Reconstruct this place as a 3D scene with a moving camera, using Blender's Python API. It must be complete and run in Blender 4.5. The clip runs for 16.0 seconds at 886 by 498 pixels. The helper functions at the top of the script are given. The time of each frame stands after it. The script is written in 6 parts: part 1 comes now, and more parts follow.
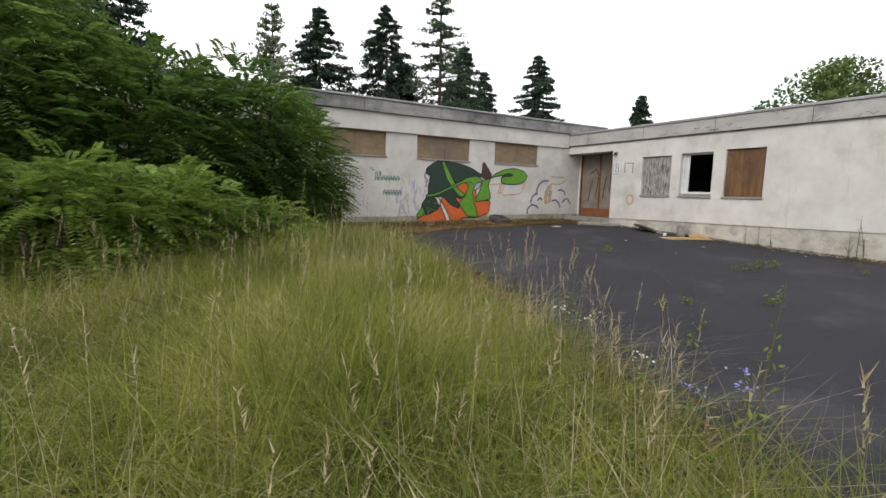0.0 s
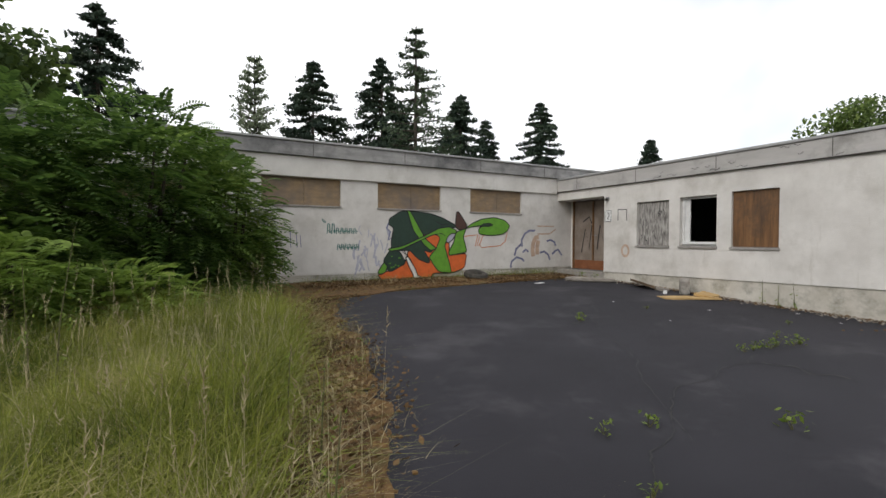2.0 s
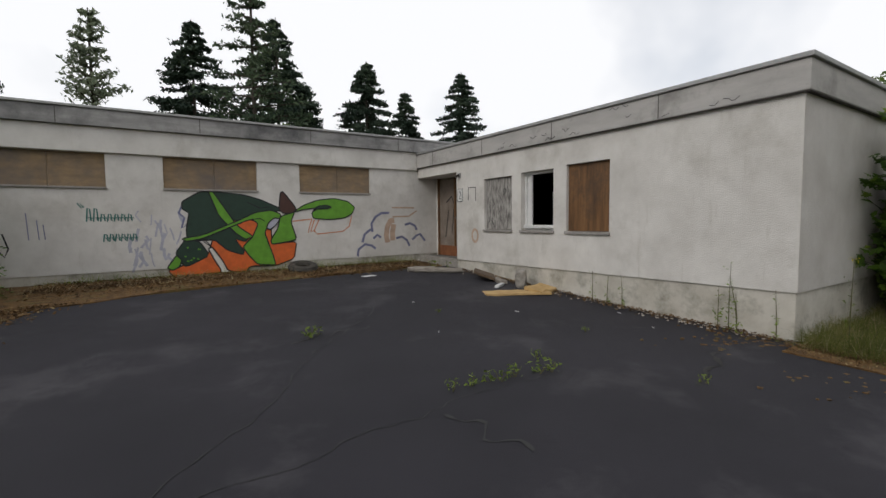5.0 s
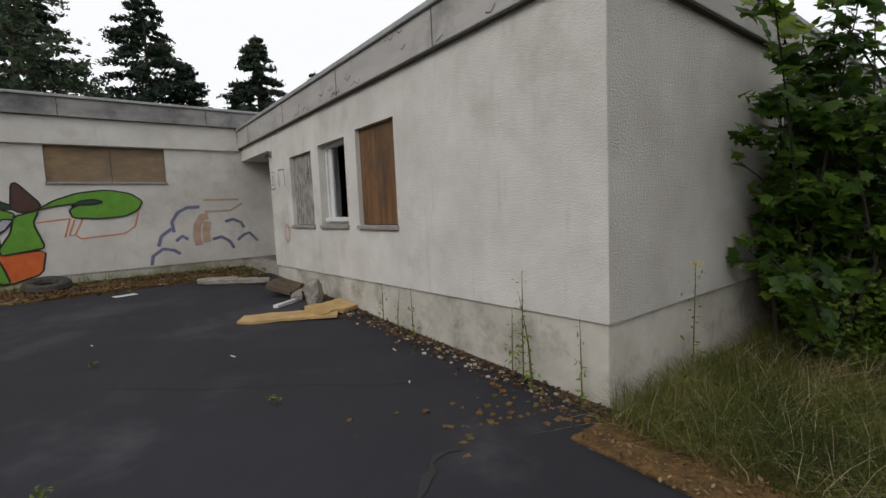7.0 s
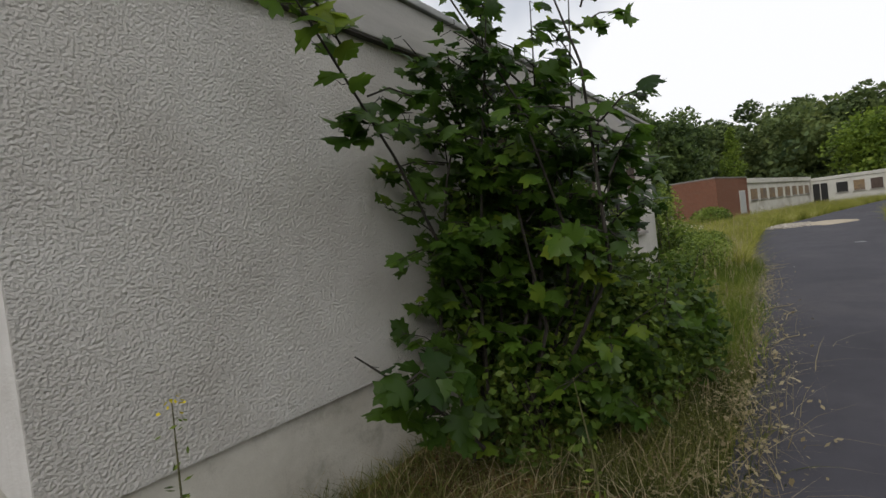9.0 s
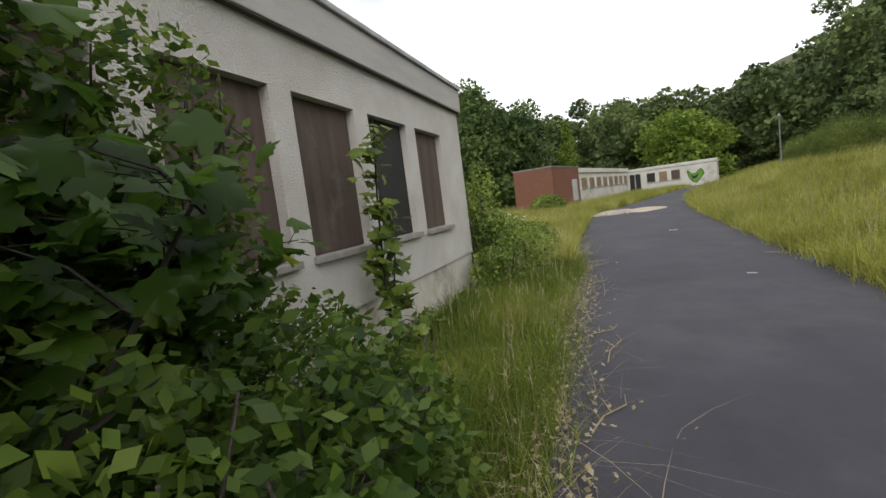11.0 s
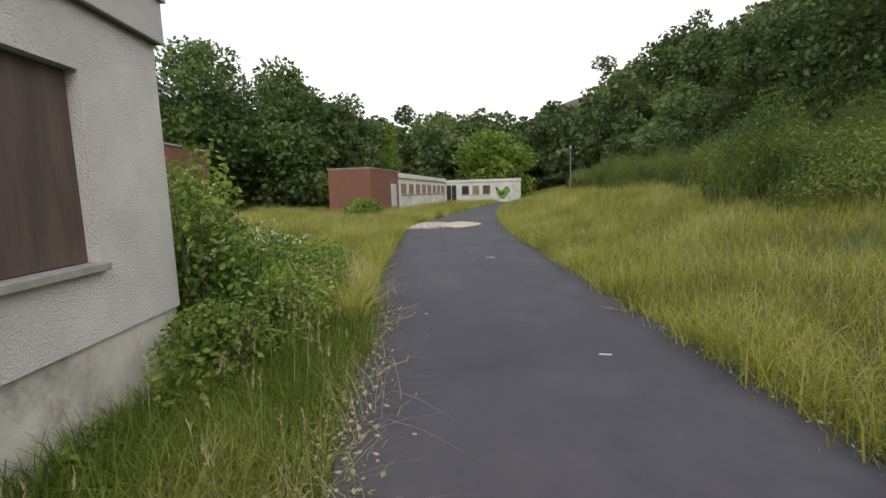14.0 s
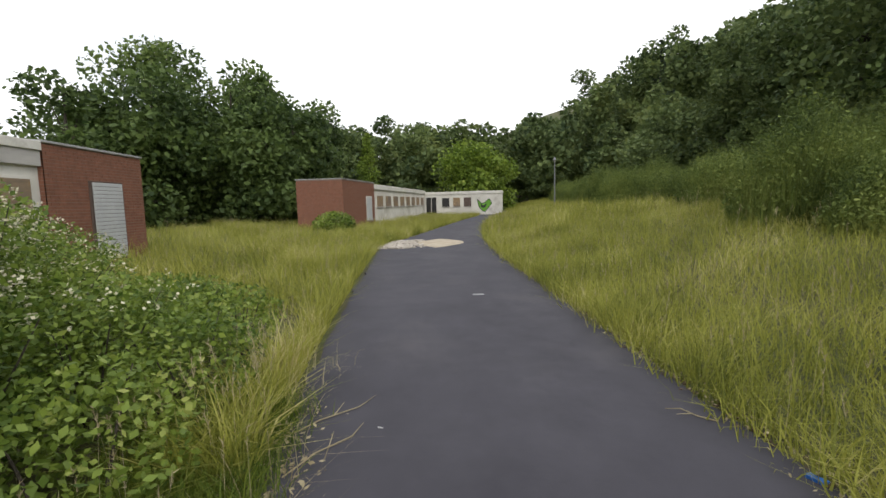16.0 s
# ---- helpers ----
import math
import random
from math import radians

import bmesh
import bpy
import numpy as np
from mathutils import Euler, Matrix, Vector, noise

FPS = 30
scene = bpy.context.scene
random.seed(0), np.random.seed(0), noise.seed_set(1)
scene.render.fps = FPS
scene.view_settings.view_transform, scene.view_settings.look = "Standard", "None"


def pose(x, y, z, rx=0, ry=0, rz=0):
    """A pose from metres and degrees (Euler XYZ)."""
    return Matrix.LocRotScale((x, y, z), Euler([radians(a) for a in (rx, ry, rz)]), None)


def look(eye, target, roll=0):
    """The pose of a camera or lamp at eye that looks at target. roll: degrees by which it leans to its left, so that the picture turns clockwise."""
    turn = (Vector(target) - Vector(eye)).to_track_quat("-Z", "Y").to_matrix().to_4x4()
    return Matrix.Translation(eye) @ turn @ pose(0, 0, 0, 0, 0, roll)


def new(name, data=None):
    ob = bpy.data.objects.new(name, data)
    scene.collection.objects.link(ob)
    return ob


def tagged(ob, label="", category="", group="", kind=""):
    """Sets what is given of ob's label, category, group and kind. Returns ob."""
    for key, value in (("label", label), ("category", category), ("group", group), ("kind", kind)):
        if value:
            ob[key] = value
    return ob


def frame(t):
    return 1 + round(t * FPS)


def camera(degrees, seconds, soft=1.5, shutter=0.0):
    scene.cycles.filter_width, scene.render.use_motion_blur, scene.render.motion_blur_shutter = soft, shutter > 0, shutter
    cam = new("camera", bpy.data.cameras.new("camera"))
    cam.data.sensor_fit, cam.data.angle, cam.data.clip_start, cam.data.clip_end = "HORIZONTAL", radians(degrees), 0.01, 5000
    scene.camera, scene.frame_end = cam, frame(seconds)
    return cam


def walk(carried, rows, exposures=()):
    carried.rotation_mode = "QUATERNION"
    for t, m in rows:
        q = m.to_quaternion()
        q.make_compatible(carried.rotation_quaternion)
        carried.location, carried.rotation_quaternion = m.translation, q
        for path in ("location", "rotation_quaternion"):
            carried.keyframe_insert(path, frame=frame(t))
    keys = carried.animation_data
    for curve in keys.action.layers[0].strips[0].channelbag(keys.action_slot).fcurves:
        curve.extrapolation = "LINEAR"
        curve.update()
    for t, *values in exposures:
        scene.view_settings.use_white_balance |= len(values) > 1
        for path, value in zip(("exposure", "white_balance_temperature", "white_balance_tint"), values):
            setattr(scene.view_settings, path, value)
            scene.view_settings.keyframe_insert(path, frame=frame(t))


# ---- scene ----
cam = camera(89.0, 16.0)
# seconds, eye, heading from +x, pitch, roll (degrees)
PATH = [
    (0, (1.202, 1.044, 1.646), 58.87, -7.24, 1.10),
    (0.5, (1.769, 1.253, 1.744), 59.52, -6.21, -3.09),
    (1, (2.220, 1.444, 1.761), 60.54, -4.04, -3.87),
    (1.5, (2.707, 1.588, 1.722), 62.00, -2.94, -1.49),
    (2, (3.183, 1.711, 1.773), 61.64, -1.15, 0.27),
    (2.5, (3.841, 1.701, 1.832), 62.18, -1.87, -2.55),
    (3, (4.479, 1.920, 1.760), 57.46, -2.70, -5.55),
    (5.5, (7.518, 1.636, 1.893), 57.22, -3.78, -0.16),
    (6, (8.442, 1.763, 1.868), 55.34, -3.32, -2.12),
    (6.5, (9.177, 1.988, 1.870), 53.60, -4.43, -3.72),
    (7, (10.115, 2.090, 1.803), 52.43, -5.02, -2.50),
    (7.5, (10.781, 2.097, 1.768), 52.69, -3.77, -1.93),
    (8, (11.454, 1.934, 1.819), 50.54, -2.81, -5.21),
    (8.5, (12.056, 1.810, 1.837), 48.69, -3.60, -1.66),
    (9, (12.333, 1.589, 1.869), 37.41, -1.58, -6.75),
    (9.5, (13.340, 1.640, 1.982), 33.48, -3.80, -2.10),
    (10, (14.033, 1.693, 1.745), 27.96, -4.69, -3.26),
    (12.3, (16.489, 1.358, 1.866), 10.72, -5.24, -0.39),
    (12.5, (16.609, 1.399, 1.845), 8.73, -4.64, 4.07),
    (13, (17.137, 1.483, 1.876), -1.23, -5.70, 4.41),
    (13.5, (17.643, 1.460, 1.924), -1.51, -7.29, -0.81),
    (14, (18.184, 1.476, 1.941), -1.73, -7.18, -1.66),
    (14.5, (18.741, 1.450, 1.958), 0.10, -5.37, -2.37),
    (15, (19.320, 1.444, 1.927), -0.78, -6.18, 0.65),
    (15.5, (19.921, 1.313, 1.990), -3.99, -5.94, -2.56),
    (16, (20.493, 1.287, 2.060), -4.27, -5.83, -1.39),
]
ROWS = []
for t_s, eye, yaw, pit, rol in PATH:
    y_r, p_r = radians(yaw), radians(pit)
    way = Vector((math.cos(p_r) * math.cos(y_r), math.cos(p_r) * math.sin(y_r), math.sin(p_r)))
    ROWS.append((t_s, look(eye, Vector(eye) + way, rol)))
walk(cam, ROWS, [(0, 0.45), (1.5, 0.28), (3, 0.07), (5.5, -0.22), (8, -0.2), (9.5, -0.15), (10, 0.1), (12.3, 0.38), (16, 0.32)])

# ---- world, sun ----
SUN_DIR = Vector((-0.75, -0.25, 0.62)).normalized()
world = bpy.data.worlds.new("overcast_sky")
scene.world = world
world.use_nodes = True
wn, wl = world.node_tree.nodes, world.node_tree.links
wn.clear()
w_out = wn.new("ShaderNodeOutputWorld")
w_bg = wn.new("ShaderNodeBackground")
w_sky = wn.new("ShaderNodeTexSky")
w_sky.sky_type = "NISHITA"
w_sky.sun_disc = False
w_sky.sun_elevation = math.asin(SUN_DIR.z)
w_sky.sun_rotation = math.atan2(SUN_DIR.x, SUN_DIR.y)
w_sky.dust_density = 2.0
w_gain = wn.new("ShaderNodeVectorMath")
w_gain.operation = "SCALE"
w_gain.inputs["Scale"].default_value = 0.10
w_co = wn.new("ShaderNodeTexCoord")
w_noise = wn.new("ShaderNodeTexNoise")
w_noise.inputs["Scale"].default_value = 1.6
w_noise.inputs["Detail"].default_value = 5
w_ramp = wn.new("ShaderNodeValToRGB")
w_ramp.color_ramp.elements[0].position = 0.30
w_ramp.color_ramp.elements[0].color = (0.35, 0.35, 0.35, 1)
w_ramp.color_ramp.elements[1].position = 0.52
w_ramp.color_ramp.elements[1].color = (1, 1, 1, 1)
w_mix = wn.new("ShaderNodeMix")
w_mix.data_type = "RGBA"
w_mix.inputs["B"].default_value = (1.12, 1.13, 1.16, 1)
wl.new(w_sky.outputs["Color"], w_gain.inputs[0])
wl.new(w_co.outputs["Generated"], w_noise.inputs["Vector"])
wl.new(w_noise.outputs["Fac"], w_ramp.inputs["Fac"])
wl.new(w_ramp.outputs["Color"], w_mix.inputs["Factor"])
wl.new(w_gain.outputs["Vector"], w_mix.inputs["A"])
wl.new(w_mix.outputs["Result"], w_bg.inputs["Color"])
wl.new(w_bg.outputs["Background"], w_out.inputs["Surface"])
w_bg.inputs["Strength"].default_value = 1.0
sun = new("sun", bpy.data.lights.new("sun", "SUN"))
sun.data.energy = 0.9
sun.data.angle = radians(25)
sun.data.color = (1.0, 0.96, 0.9)
sun.matrix_world = look(SUN_DIR * 60, (0, 0, 0))


# ---- materials ----
def nodes_of(name):
    m = bpy.data.materials.new(name)
    m.use_nodes = True
    nt = m.node_tree
    return m, nt.nodes, nt.links, nt.nodes["Principled BSDF"]


def ramp_node(n, stops):
    r = n.new("ShaderNodeValToRGB")
    e = r.color_ramp.elements
    while len(e) < len(stops):
        e.new(0.5)
    for el, (p, c) in zip(e, stops):
        el.position = p
        el.color = (*c, 1)
    return r


def surface(name, stops, scale=4.0, rough=0.85, bump=0.0, bscale=60.0, bdist=0.01, stain=None, stain_scale=0.6, stain_lo=0.5,
            stain_hi=0.7, stretch=(1, 1, 1), metal=0.0, detail=6.0, drip=None):
    """A noise-coloured surface in metres, with an optional second stain colour and a bump."""
    m, n, l, b = nodes_of(name)
    co = n.new("ShaderNodeTexCoord")
    mp = n.new("ShaderNodeMapping")
    mp.inputs["Scale"].default_value = stretch
    l.new(co.outputs["Object"], mp.inputs["Vector"])
    t = n.new("ShaderNodeTexNoise")
    t.inputs["Scale"].default_value = scale
    t.inputs["Detail"].default_value = detail
    t.inputs["Roughness"].default_value = 0.65
    l.new(mp.outputs["Vector"], t.inputs["Vector"])
    r = ramp_node(n, stops)
    l.new(t.outputs["Fac"], r.inputs["Fac"])
    col = r.outputs["Color"]
    layers = []
    if stain:
        layers.append((stain, stain_scale, stain_lo, stain_hi, (1, 1, 1)))
    if drip:
        layers.append((drip, 2.0, 0.58, 0.86, (2.6, 2.6, 0.4)))
    for c2, sc, lo, hi, st in layers:
        mp2 = n.new("ShaderNodeMapping")
        mp2.inputs["Scale"].default_value = st
        mp2.inputs["Location"].default_value = (3.7, 1.3, 5.1)
        l.new(co.outputs["Object"], mp2.inputs["Vector"])
        t2 = n.new("ShaderNodeTexNoise")
        t2.inputs["Scale"].default_value = sc
        t2.inputs["Detail"].default_value = 8
        t2.inputs["Roughness"].default_value = 0.7
        l.new(mp2.outputs["Vector"], t2.inputs["Vector"])
        r2 = ramp_node(n, [(lo, (0, 0, 0)), (hi, (1, 1, 1))])
        l.new(t2.outputs["Fac"], r2.inputs["Fac"])
        mx = n.new("ShaderNodeMix")
        mx.data_type = "RGBA"
        l.new(r2.outputs["Color"], mx.inputs["Factor"])
        l.new(col, mx.inputs["A"])
        mx.inputs["B"].default_value = (*c2, 1)
        col = mx.outputs["Result"]
    l.new(col, b.inputs["Base Color"])
    b.inputs["Roughness"].default_value = rough
    b.inputs["Metallic"].default_value = metal
    if bump:
        t3 = n.new("ShaderNodeTexNoise")
        t3.inputs["Scale"].default_value = bscale
        t3.inputs["Detail"].default_value = 4
        l.new(co.outputs["Object"], t3.inputs["Vector"])
        bp = n.new("ShaderNodeBump")
        bp.inputs["Strength"].default_value = bump
        bp.inputs["Distance"].default_value = bdist
        l.new(t3.outputs["Fac"], bp.inputs["Height"])
        l.new(bp.outputs["Normal"], b.inputs["Normal"])
    return m


def leafy(name, dark, light, translucent=0.35, rough=0.55, extra=None, scale=0.5):
    """Foliage: each leaf or blade its own tone, with patches of tone over metres, and light shining through."""
    m, n, l, b = nodes_of(name)
    g = n.new("ShaderNodeNewGeometry")
    co = n.new("ShaderNodeTexCoord")
    t = n.new("ShaderNodeTexNoise")
    t.inputs["Scale"].default_value = scale
    t.inputs["Detail"].default_value = 4
    l.new(co.outputs["Object"], t.inputs["Vector"])
    add = n.new("ShaderNodeMath")
    add.operation = "MULTIPLY_ADD"
    add.inputs[1].default_value = 0.6
    l.new(g.outputs["Random Per Island"], add.inputs[0])
    sub = n.new("ShaderNodeMath")
    sub.operation = "MULTIPLY_ADD"
    sub.inputs[1].default_value = 1.6
    sub.inputs[2].default_value = -0.6
    l.new(t.outputs["Fac"], sub.inputs[0])
    l.new(sub.outputs[0], add.inputs[2])
    stops = [(0.1, dark), (0.75, light)]
    if extra:
        stops.append((0.98, extra))
    r = ramp_node(n, stops)
    l.new(add.outputs[0], r.inputs["Fac"])
    l.new(r.outputs["Color"], b.inputs["Base Color"])
    b.inputs["Roughness"].default_value = rough
    b.inputs["Specular IOR Level"].default_value = 0.3
    tr = n.new("ShaderNodeBsdfTranslucent")
    l.new(r.outputs["Color"], tr.inputs["Color"])
    mx = n.new("ShaderNodeMixShader")
    mx.inputs["Fac"].default_value = translucent
    l.new(b.outputs["BSDF"], mx.inputs[1])
    l.new(tr.outputs["BSDF"], mx.inputs[2])
    l.new(mx.outputs["Shader"], n["Material Output"].inputs["Surface"])
    return m


M = {}
M["asphalt"] = surface("asphalt", [(0.3, (0.038, 0.036, 0.045)), (0.7, (0.062, 0.059, 0.071))], 1.1, 0.9, 0.5, 170, 0.006,
                       stain=(0.088, 0.082, 0.090), stain_scale=0.45, stain_lo=0.50, stain_hi=0.78)
M["asphalt_dark"] = surface("dark_asphalt", [(0.3, (0.0105, 0.0098, 0.0140)), (0.7, (0.020, 0.0185, 0.0245))], 0.8, 0.92, 0.6, 170, 0.006,
                            stain=(0.066, 0.062, 0.068), stain_scale=0.7, stain_lo=0.53, stain_hi=0.80)
M["render_rough"] = surface("rough_render", [(0.3, (0.52, 0.49, 0.455)), (0.7, (0.65, 0.625, 0.59))], 1.4, 0.95, 1.0, 78, 0.017,
                            stain=(0.40, 0.37, 0.32), stain_scale=0.7, stain_lo=0.55, stain_hi=0.85)
M["render_smooth"] = surface("smooth_render", [(0.3, (0.56, 0.535, 0.50)), (0.7, (0.72, 0.695, 0.66))], 1.6, 0.95, 0.55, 70, 0.010,
                             stain=(0.40, 0.375, 0.33), stain_scale=0.8, stain_lo=0.52, stain_hi=0.8, drip=(0.42, 0.39, 0.34))
M["plinth"] = surface("plinth_render", [(0.3, (0.44, 0.41, 0.35)), (0.7, (0.63, 0.60, 0.54))], 2.5, 0.95, 0.5, 90, 0.008,
                      stain=(0.17, 0.16, 0.12), stain_scale=1.4, stain_lo=0.5, stain_hi=0.72)
M["fascia"] = surface("fascia_concrete", [(0.3, (0.36, 0.345, 0.33)), (0.7, (0.50, 0.48, 0.46))], 1.8, 0.9, 0.4, 50, 0.006,
                      stain=(0.15, 0.145, 0.13), stain_scale=0.9, stain_lo=0.54, stain_hi=0.80, stretch=(0.5, 0.5, 2.5))
M["fascia_dark"] = surface("streaked_fascia_concrete", [(0.3, (0.22, 0.215, 0.215)), (0.7, (0.42, 0.41, 0.40))], 1.8, 0.9, 0.4, 50, 0.006,
                           stain=(0.085, 0.085, 0.09), stain_scale=0.8, stain_lo=0.44, stain_hi=0.66, stretch=(0.35, 0.35, 2.5))
M["edge_metal"] = surface("roof_edge_metal", [(0.3, (0.30, 0.30, 0.30)), (0.7, (0.42, 0.42, 0.41))], 5, 0.55, metal=0.4)
# dark fascia joints, and the shade painted in under the fascia
M["groove_and_shade"] = surface("dark_joint_and_soffit_shade", [(0.3, (0.06, 0.055, 0.05)), (0.7, (0.10, 0.09, 0.08))], 6, 0.95)
M["board_tan"] = surface("weathered_plywood_tan", [(0.3, (0.20, 0.135, 0.075)), (0.65, (0.34, 0.235, 0.13))], 3, 0.8, 0.2, 30, 0.003,
                         stain=(0.16, 0.13, 0.11), stain_scale=0.9, stain_lo=0.42, stain_hi=0.65, stretch=(1, 1, 3))
M["board_brown"] = surface("stained_plywood_brown", [(0.3, (0.075, 0.035, 0.012)), (0.7, (0.23, 0.115, 0.045))], 4, 0.65, 0.25, 40, 0.003,
                           stain=(0.05, 0.035, 0.025), stain_scale=1.5, stain_lo=0.5, stain_hi=0.75, stretch=(3, 3, 0.3))
M["board_dark"] = surface("dark_plywood", [(0.3, (0.055, 0.036, 0.029)), (0.7, (0.125, 0.088, 0.072))], 3, 0.75, 0.25, 40, 0.003,
                          stain=(0.20, 0.18, 0.165), stain_scale=1.2, stain_lo=0.60, stain_hi=0.78, stretch=(3, 3, 0.35))
M["board_grey"] = surface("weathered_grey_board", [(0.36, (0.11, 0.10, 0.095)), (0.62, (0.42, 0.40, 0.37))], 10, 0.85, 0.3, 50, 0.004, stretch=(2.2, 2.2, 0.5))
M["black"] = surface("black_opening_board", [(0.3, (0.012, 0.012, 0.012)), (0.7, (0.025, 0.024, 0.023))], 3, 0.7)
M["white_frame"] = surface("white_window_paint", [(0.3, (0.60, 0.60, 0.59)), (0.7, (0.74, 0.74, 0.73))], 6, 0.45)
M["sill"] = surface("grey_stone_sill", [(0.3, (0.22, 0.20, 0.185)), (0.7, (0.36, 0.34, 0.32))], 8, 0.8, 0.2, 80, 0.003)
M["room"] = surface("dim_room_plaster", [(0.3, (0.10, 0.10, 0.095)), (0.7, (0.16, 0.155, 0.145))], 2, 0.9)
M["door_paint"] = surface("old_door_paint", [(0.3, (0.16, 0.125, 0.10)), (0.7, (0.27, 0.225, 0.19))], 3, 0.7)
M["door_kick"] = surface("rust_brown_kick_plate", [(0.3, (0.16, 0.055, 0.02)), (0.7, (0.26, 0.10, 0.04))], 5, 0.7)
M["brick"] = surface("red_brick", [(0.3, (0.16, 0.068, 0.042)), (0.7, (0.27, 0.118, 0.074))], 7, 0.9, 0.3, 60, 0.005)
M["mortar"] = surface("grey_mortar", [(0.3, (0.20, 0.15, 0.12)), (0.7, (0.28, 0.22, 0.18))], 12, 0.95)
M["far_white"] = surface("flaking_white_render", [(0.3, (0.52, 0.50, 0.45)), (0.7, (0.70, 0.68, 0.63))], 0.6, 0.9,
                         stain=(0.25, 0.22, 0.17), stain_scale=0.5, stain_lo=0.55, stain_hi=0.8)
M["shutter"] = surface("grey_roller_shutter", [(0.3, (0.42, 0.43, 0.44)), (0.7, (0.52, 0.53, 0.54))], 2, 0.5)
M["soil"] = surface("meadow_soil", [(0.3, (0.055, 0.048, 0.022)), (0.7, (0.12, 0.115, 0.045))], 1.2, 0.95, 0.6, 25, 0.03,
                    stain=(0.07, 0.085, 0.02), stain_scale=0.35, stain_lo=0.4, stain_hi=0.65)
M["moss"] = surface("brown_moss_litter", [(0.35, (0.070, 0.036, 0.012)), (0.65, (0.20, 0.110, 0.034))], 9, 0.95, 1.0, 40, 0.03,
                    stain=(0.11, 0.105, 0.03), stain_scale=3.0, stain_lo=0.52, stain_hi=0.7)
M["grass"] = leafy("meadow_grass", (0.085, 0.115, 0.018), (0.30, 0.325, 0.055), 0.4, 0.6, (0.50, 0.44, 0.19), 0.9)
M["grass_fresh"] = leafy("fresh_grass", (0.070, 0.115, 0.014), (0.23, 0.285, 0.04), 0.4, 0.6, (0.42, 0.37, 0.15), 0.8)
M["litter_leaf"] = leafy("brown_leaf_litter", (0.040, 0.021, 0.009), (0.17, 0.100, 0.042), 0.15, 0.9, (0.32, 0.24, 0.12), 2.0)
M["grass_dry"] = leafy("dry_meadow_grass", (0.13, 0.155, 0.026), (0.42, 0.42, 0.082), 0.4, 0.6, (0.64, 0.56, 0.28), 0.5)
M["straw"] = leafy("dry_grass_straw", (0.24, 0.19, 0.10), (0.50, 0.43, 0.27), 0.25, 0.8)
M["sumac"] = leafy("sumac_leaves", (0.045, 0.092, 0.022), (0.17, 0.27, 0.06), 0.42, 0.5, (0.30, 0.40, 0.10), 0.6)
M["sumac_young"] = leafy("young_sumac_leaves", (0.11, 0.18, 0.035), (0.28, 0.39, 0.08), 0.45, 0.5, (0.38, 0.47, 0.13), 0.8)
M["maple"] = leafy("maple_leaves", (0.026, 0.060, 0.011), (0.095, 0.175, 0.022), 0.55, 0.40, (0.26, 0.33, 0.035), 0.9)
M["bramble"] = leafy("bramble_leaves", (0.065, 0.115, 0.018), (0.24, 0.32, 0.055), 0.35, 0.5, (0.38, 0.42, 0.11), 1.2)
M["elder"] = leafy("elder_leaves", (0.032, 0.066, 0.012), (0.13, 0.20, 0.030), 0.45, 0.5, (0.24, 0.30, 0.05), 1.3)
# dry, dull verge grass, toned darker still for shade beside the thicket
M["grass_verge_shaded"] = leafy("verge_grass", (0.036, 0.052, 0.010), (0.15, 0.165, 0.032), 0.35, 0.65, (0.30, 0.25, 0.12), 1.6)
M["weed"] = leafy("weed_leaves", (0.06, 0.10, 0.015), (0.20, 0.27, 0.04), 0.35, 0.5, None, 2)
M["tree_mid"] = leafy("broadleaf_crown", (0.040, 0.070, 0.022), (0.150, 0.215, 0.058), 0.35, 0.6, (0.20, 0.26, 0.07), 0.16)
M["tree_light"] = leafy("light_broadleaf_crown", (0.085, 0.14, 0.022), (0.24, 0.33, 0.045), 0.35, 0.6, (0.32, 0.38, 0.08), 0.3)
M["tree_far"] = leafy("wooded_hill_crowns", (0.042, 0.072, 0.028), (0.165, 0.215, 0.070), 0.28, 0.7, (0.17, 0.205, 0.058), 0.075)
M["spruce"] = leafy("spruce_needles", (0.014, 0.028, 0.020), (0.045, 0.070, 0.044), 0.15, 0.7, (0.08, 0.11, 0.06), 0.4)
M["larch"] = leafy("larch_needles", (0.03, 0.055, 0.03), (0.10, 0.14, 0.075), 0.3, 0.7, None, 0.4)
M["birch"] = leafy("pale_birch_leaves", (0.10, 0.13, 0.085), (0.24, 0.28, 0.18), 0.4, 0.7, None, 0.4)
M["broom"] = leafy("broom_shrub", (0.055, 0.088, 0.020), (0.20, 0.25, 0.055), 0.25, 0.7, (0.25, 0.28, 0.075), 0.7)
M["bark"] = surface("dark_bark", [(0.3, (0.030, 0.024, 0.018)), (0.7, (0.085, 0.070, 0.055))], 14, 0.95, 0.8, 40, 0.02, stretch=(2, 2, 0.4))
M["stem_dark"] = surface("dark_stem_bark", [(0.3, (0.014, 0.012, 0.009)), (0.7, (0.040, 0.033, 0.025))], 20, 0.9)
M["stem"] = surface("green_brown_stem", [(0.3, (0.06, 0.06, 0.02)), (0.7, (0.13, 0.12, 0.05))], 20, 0.8)
M["petal_white"] = leafy("white_petals", (0.62, 0.57, 0.40), (0.84, 0.80, 0.62), 0.3, 0.7)
M["petal_yellow"] = leafy("yellow_petals", (0.55, 0.42, 0.02), (0.75, 0.62, 0.04), 0.3, 0.7)
M["petal_blue"] = leafy("violet_petals", (0.20, 0.18, 0.50), (0.38, 0.36, 0.72), 0.3, 0.7)
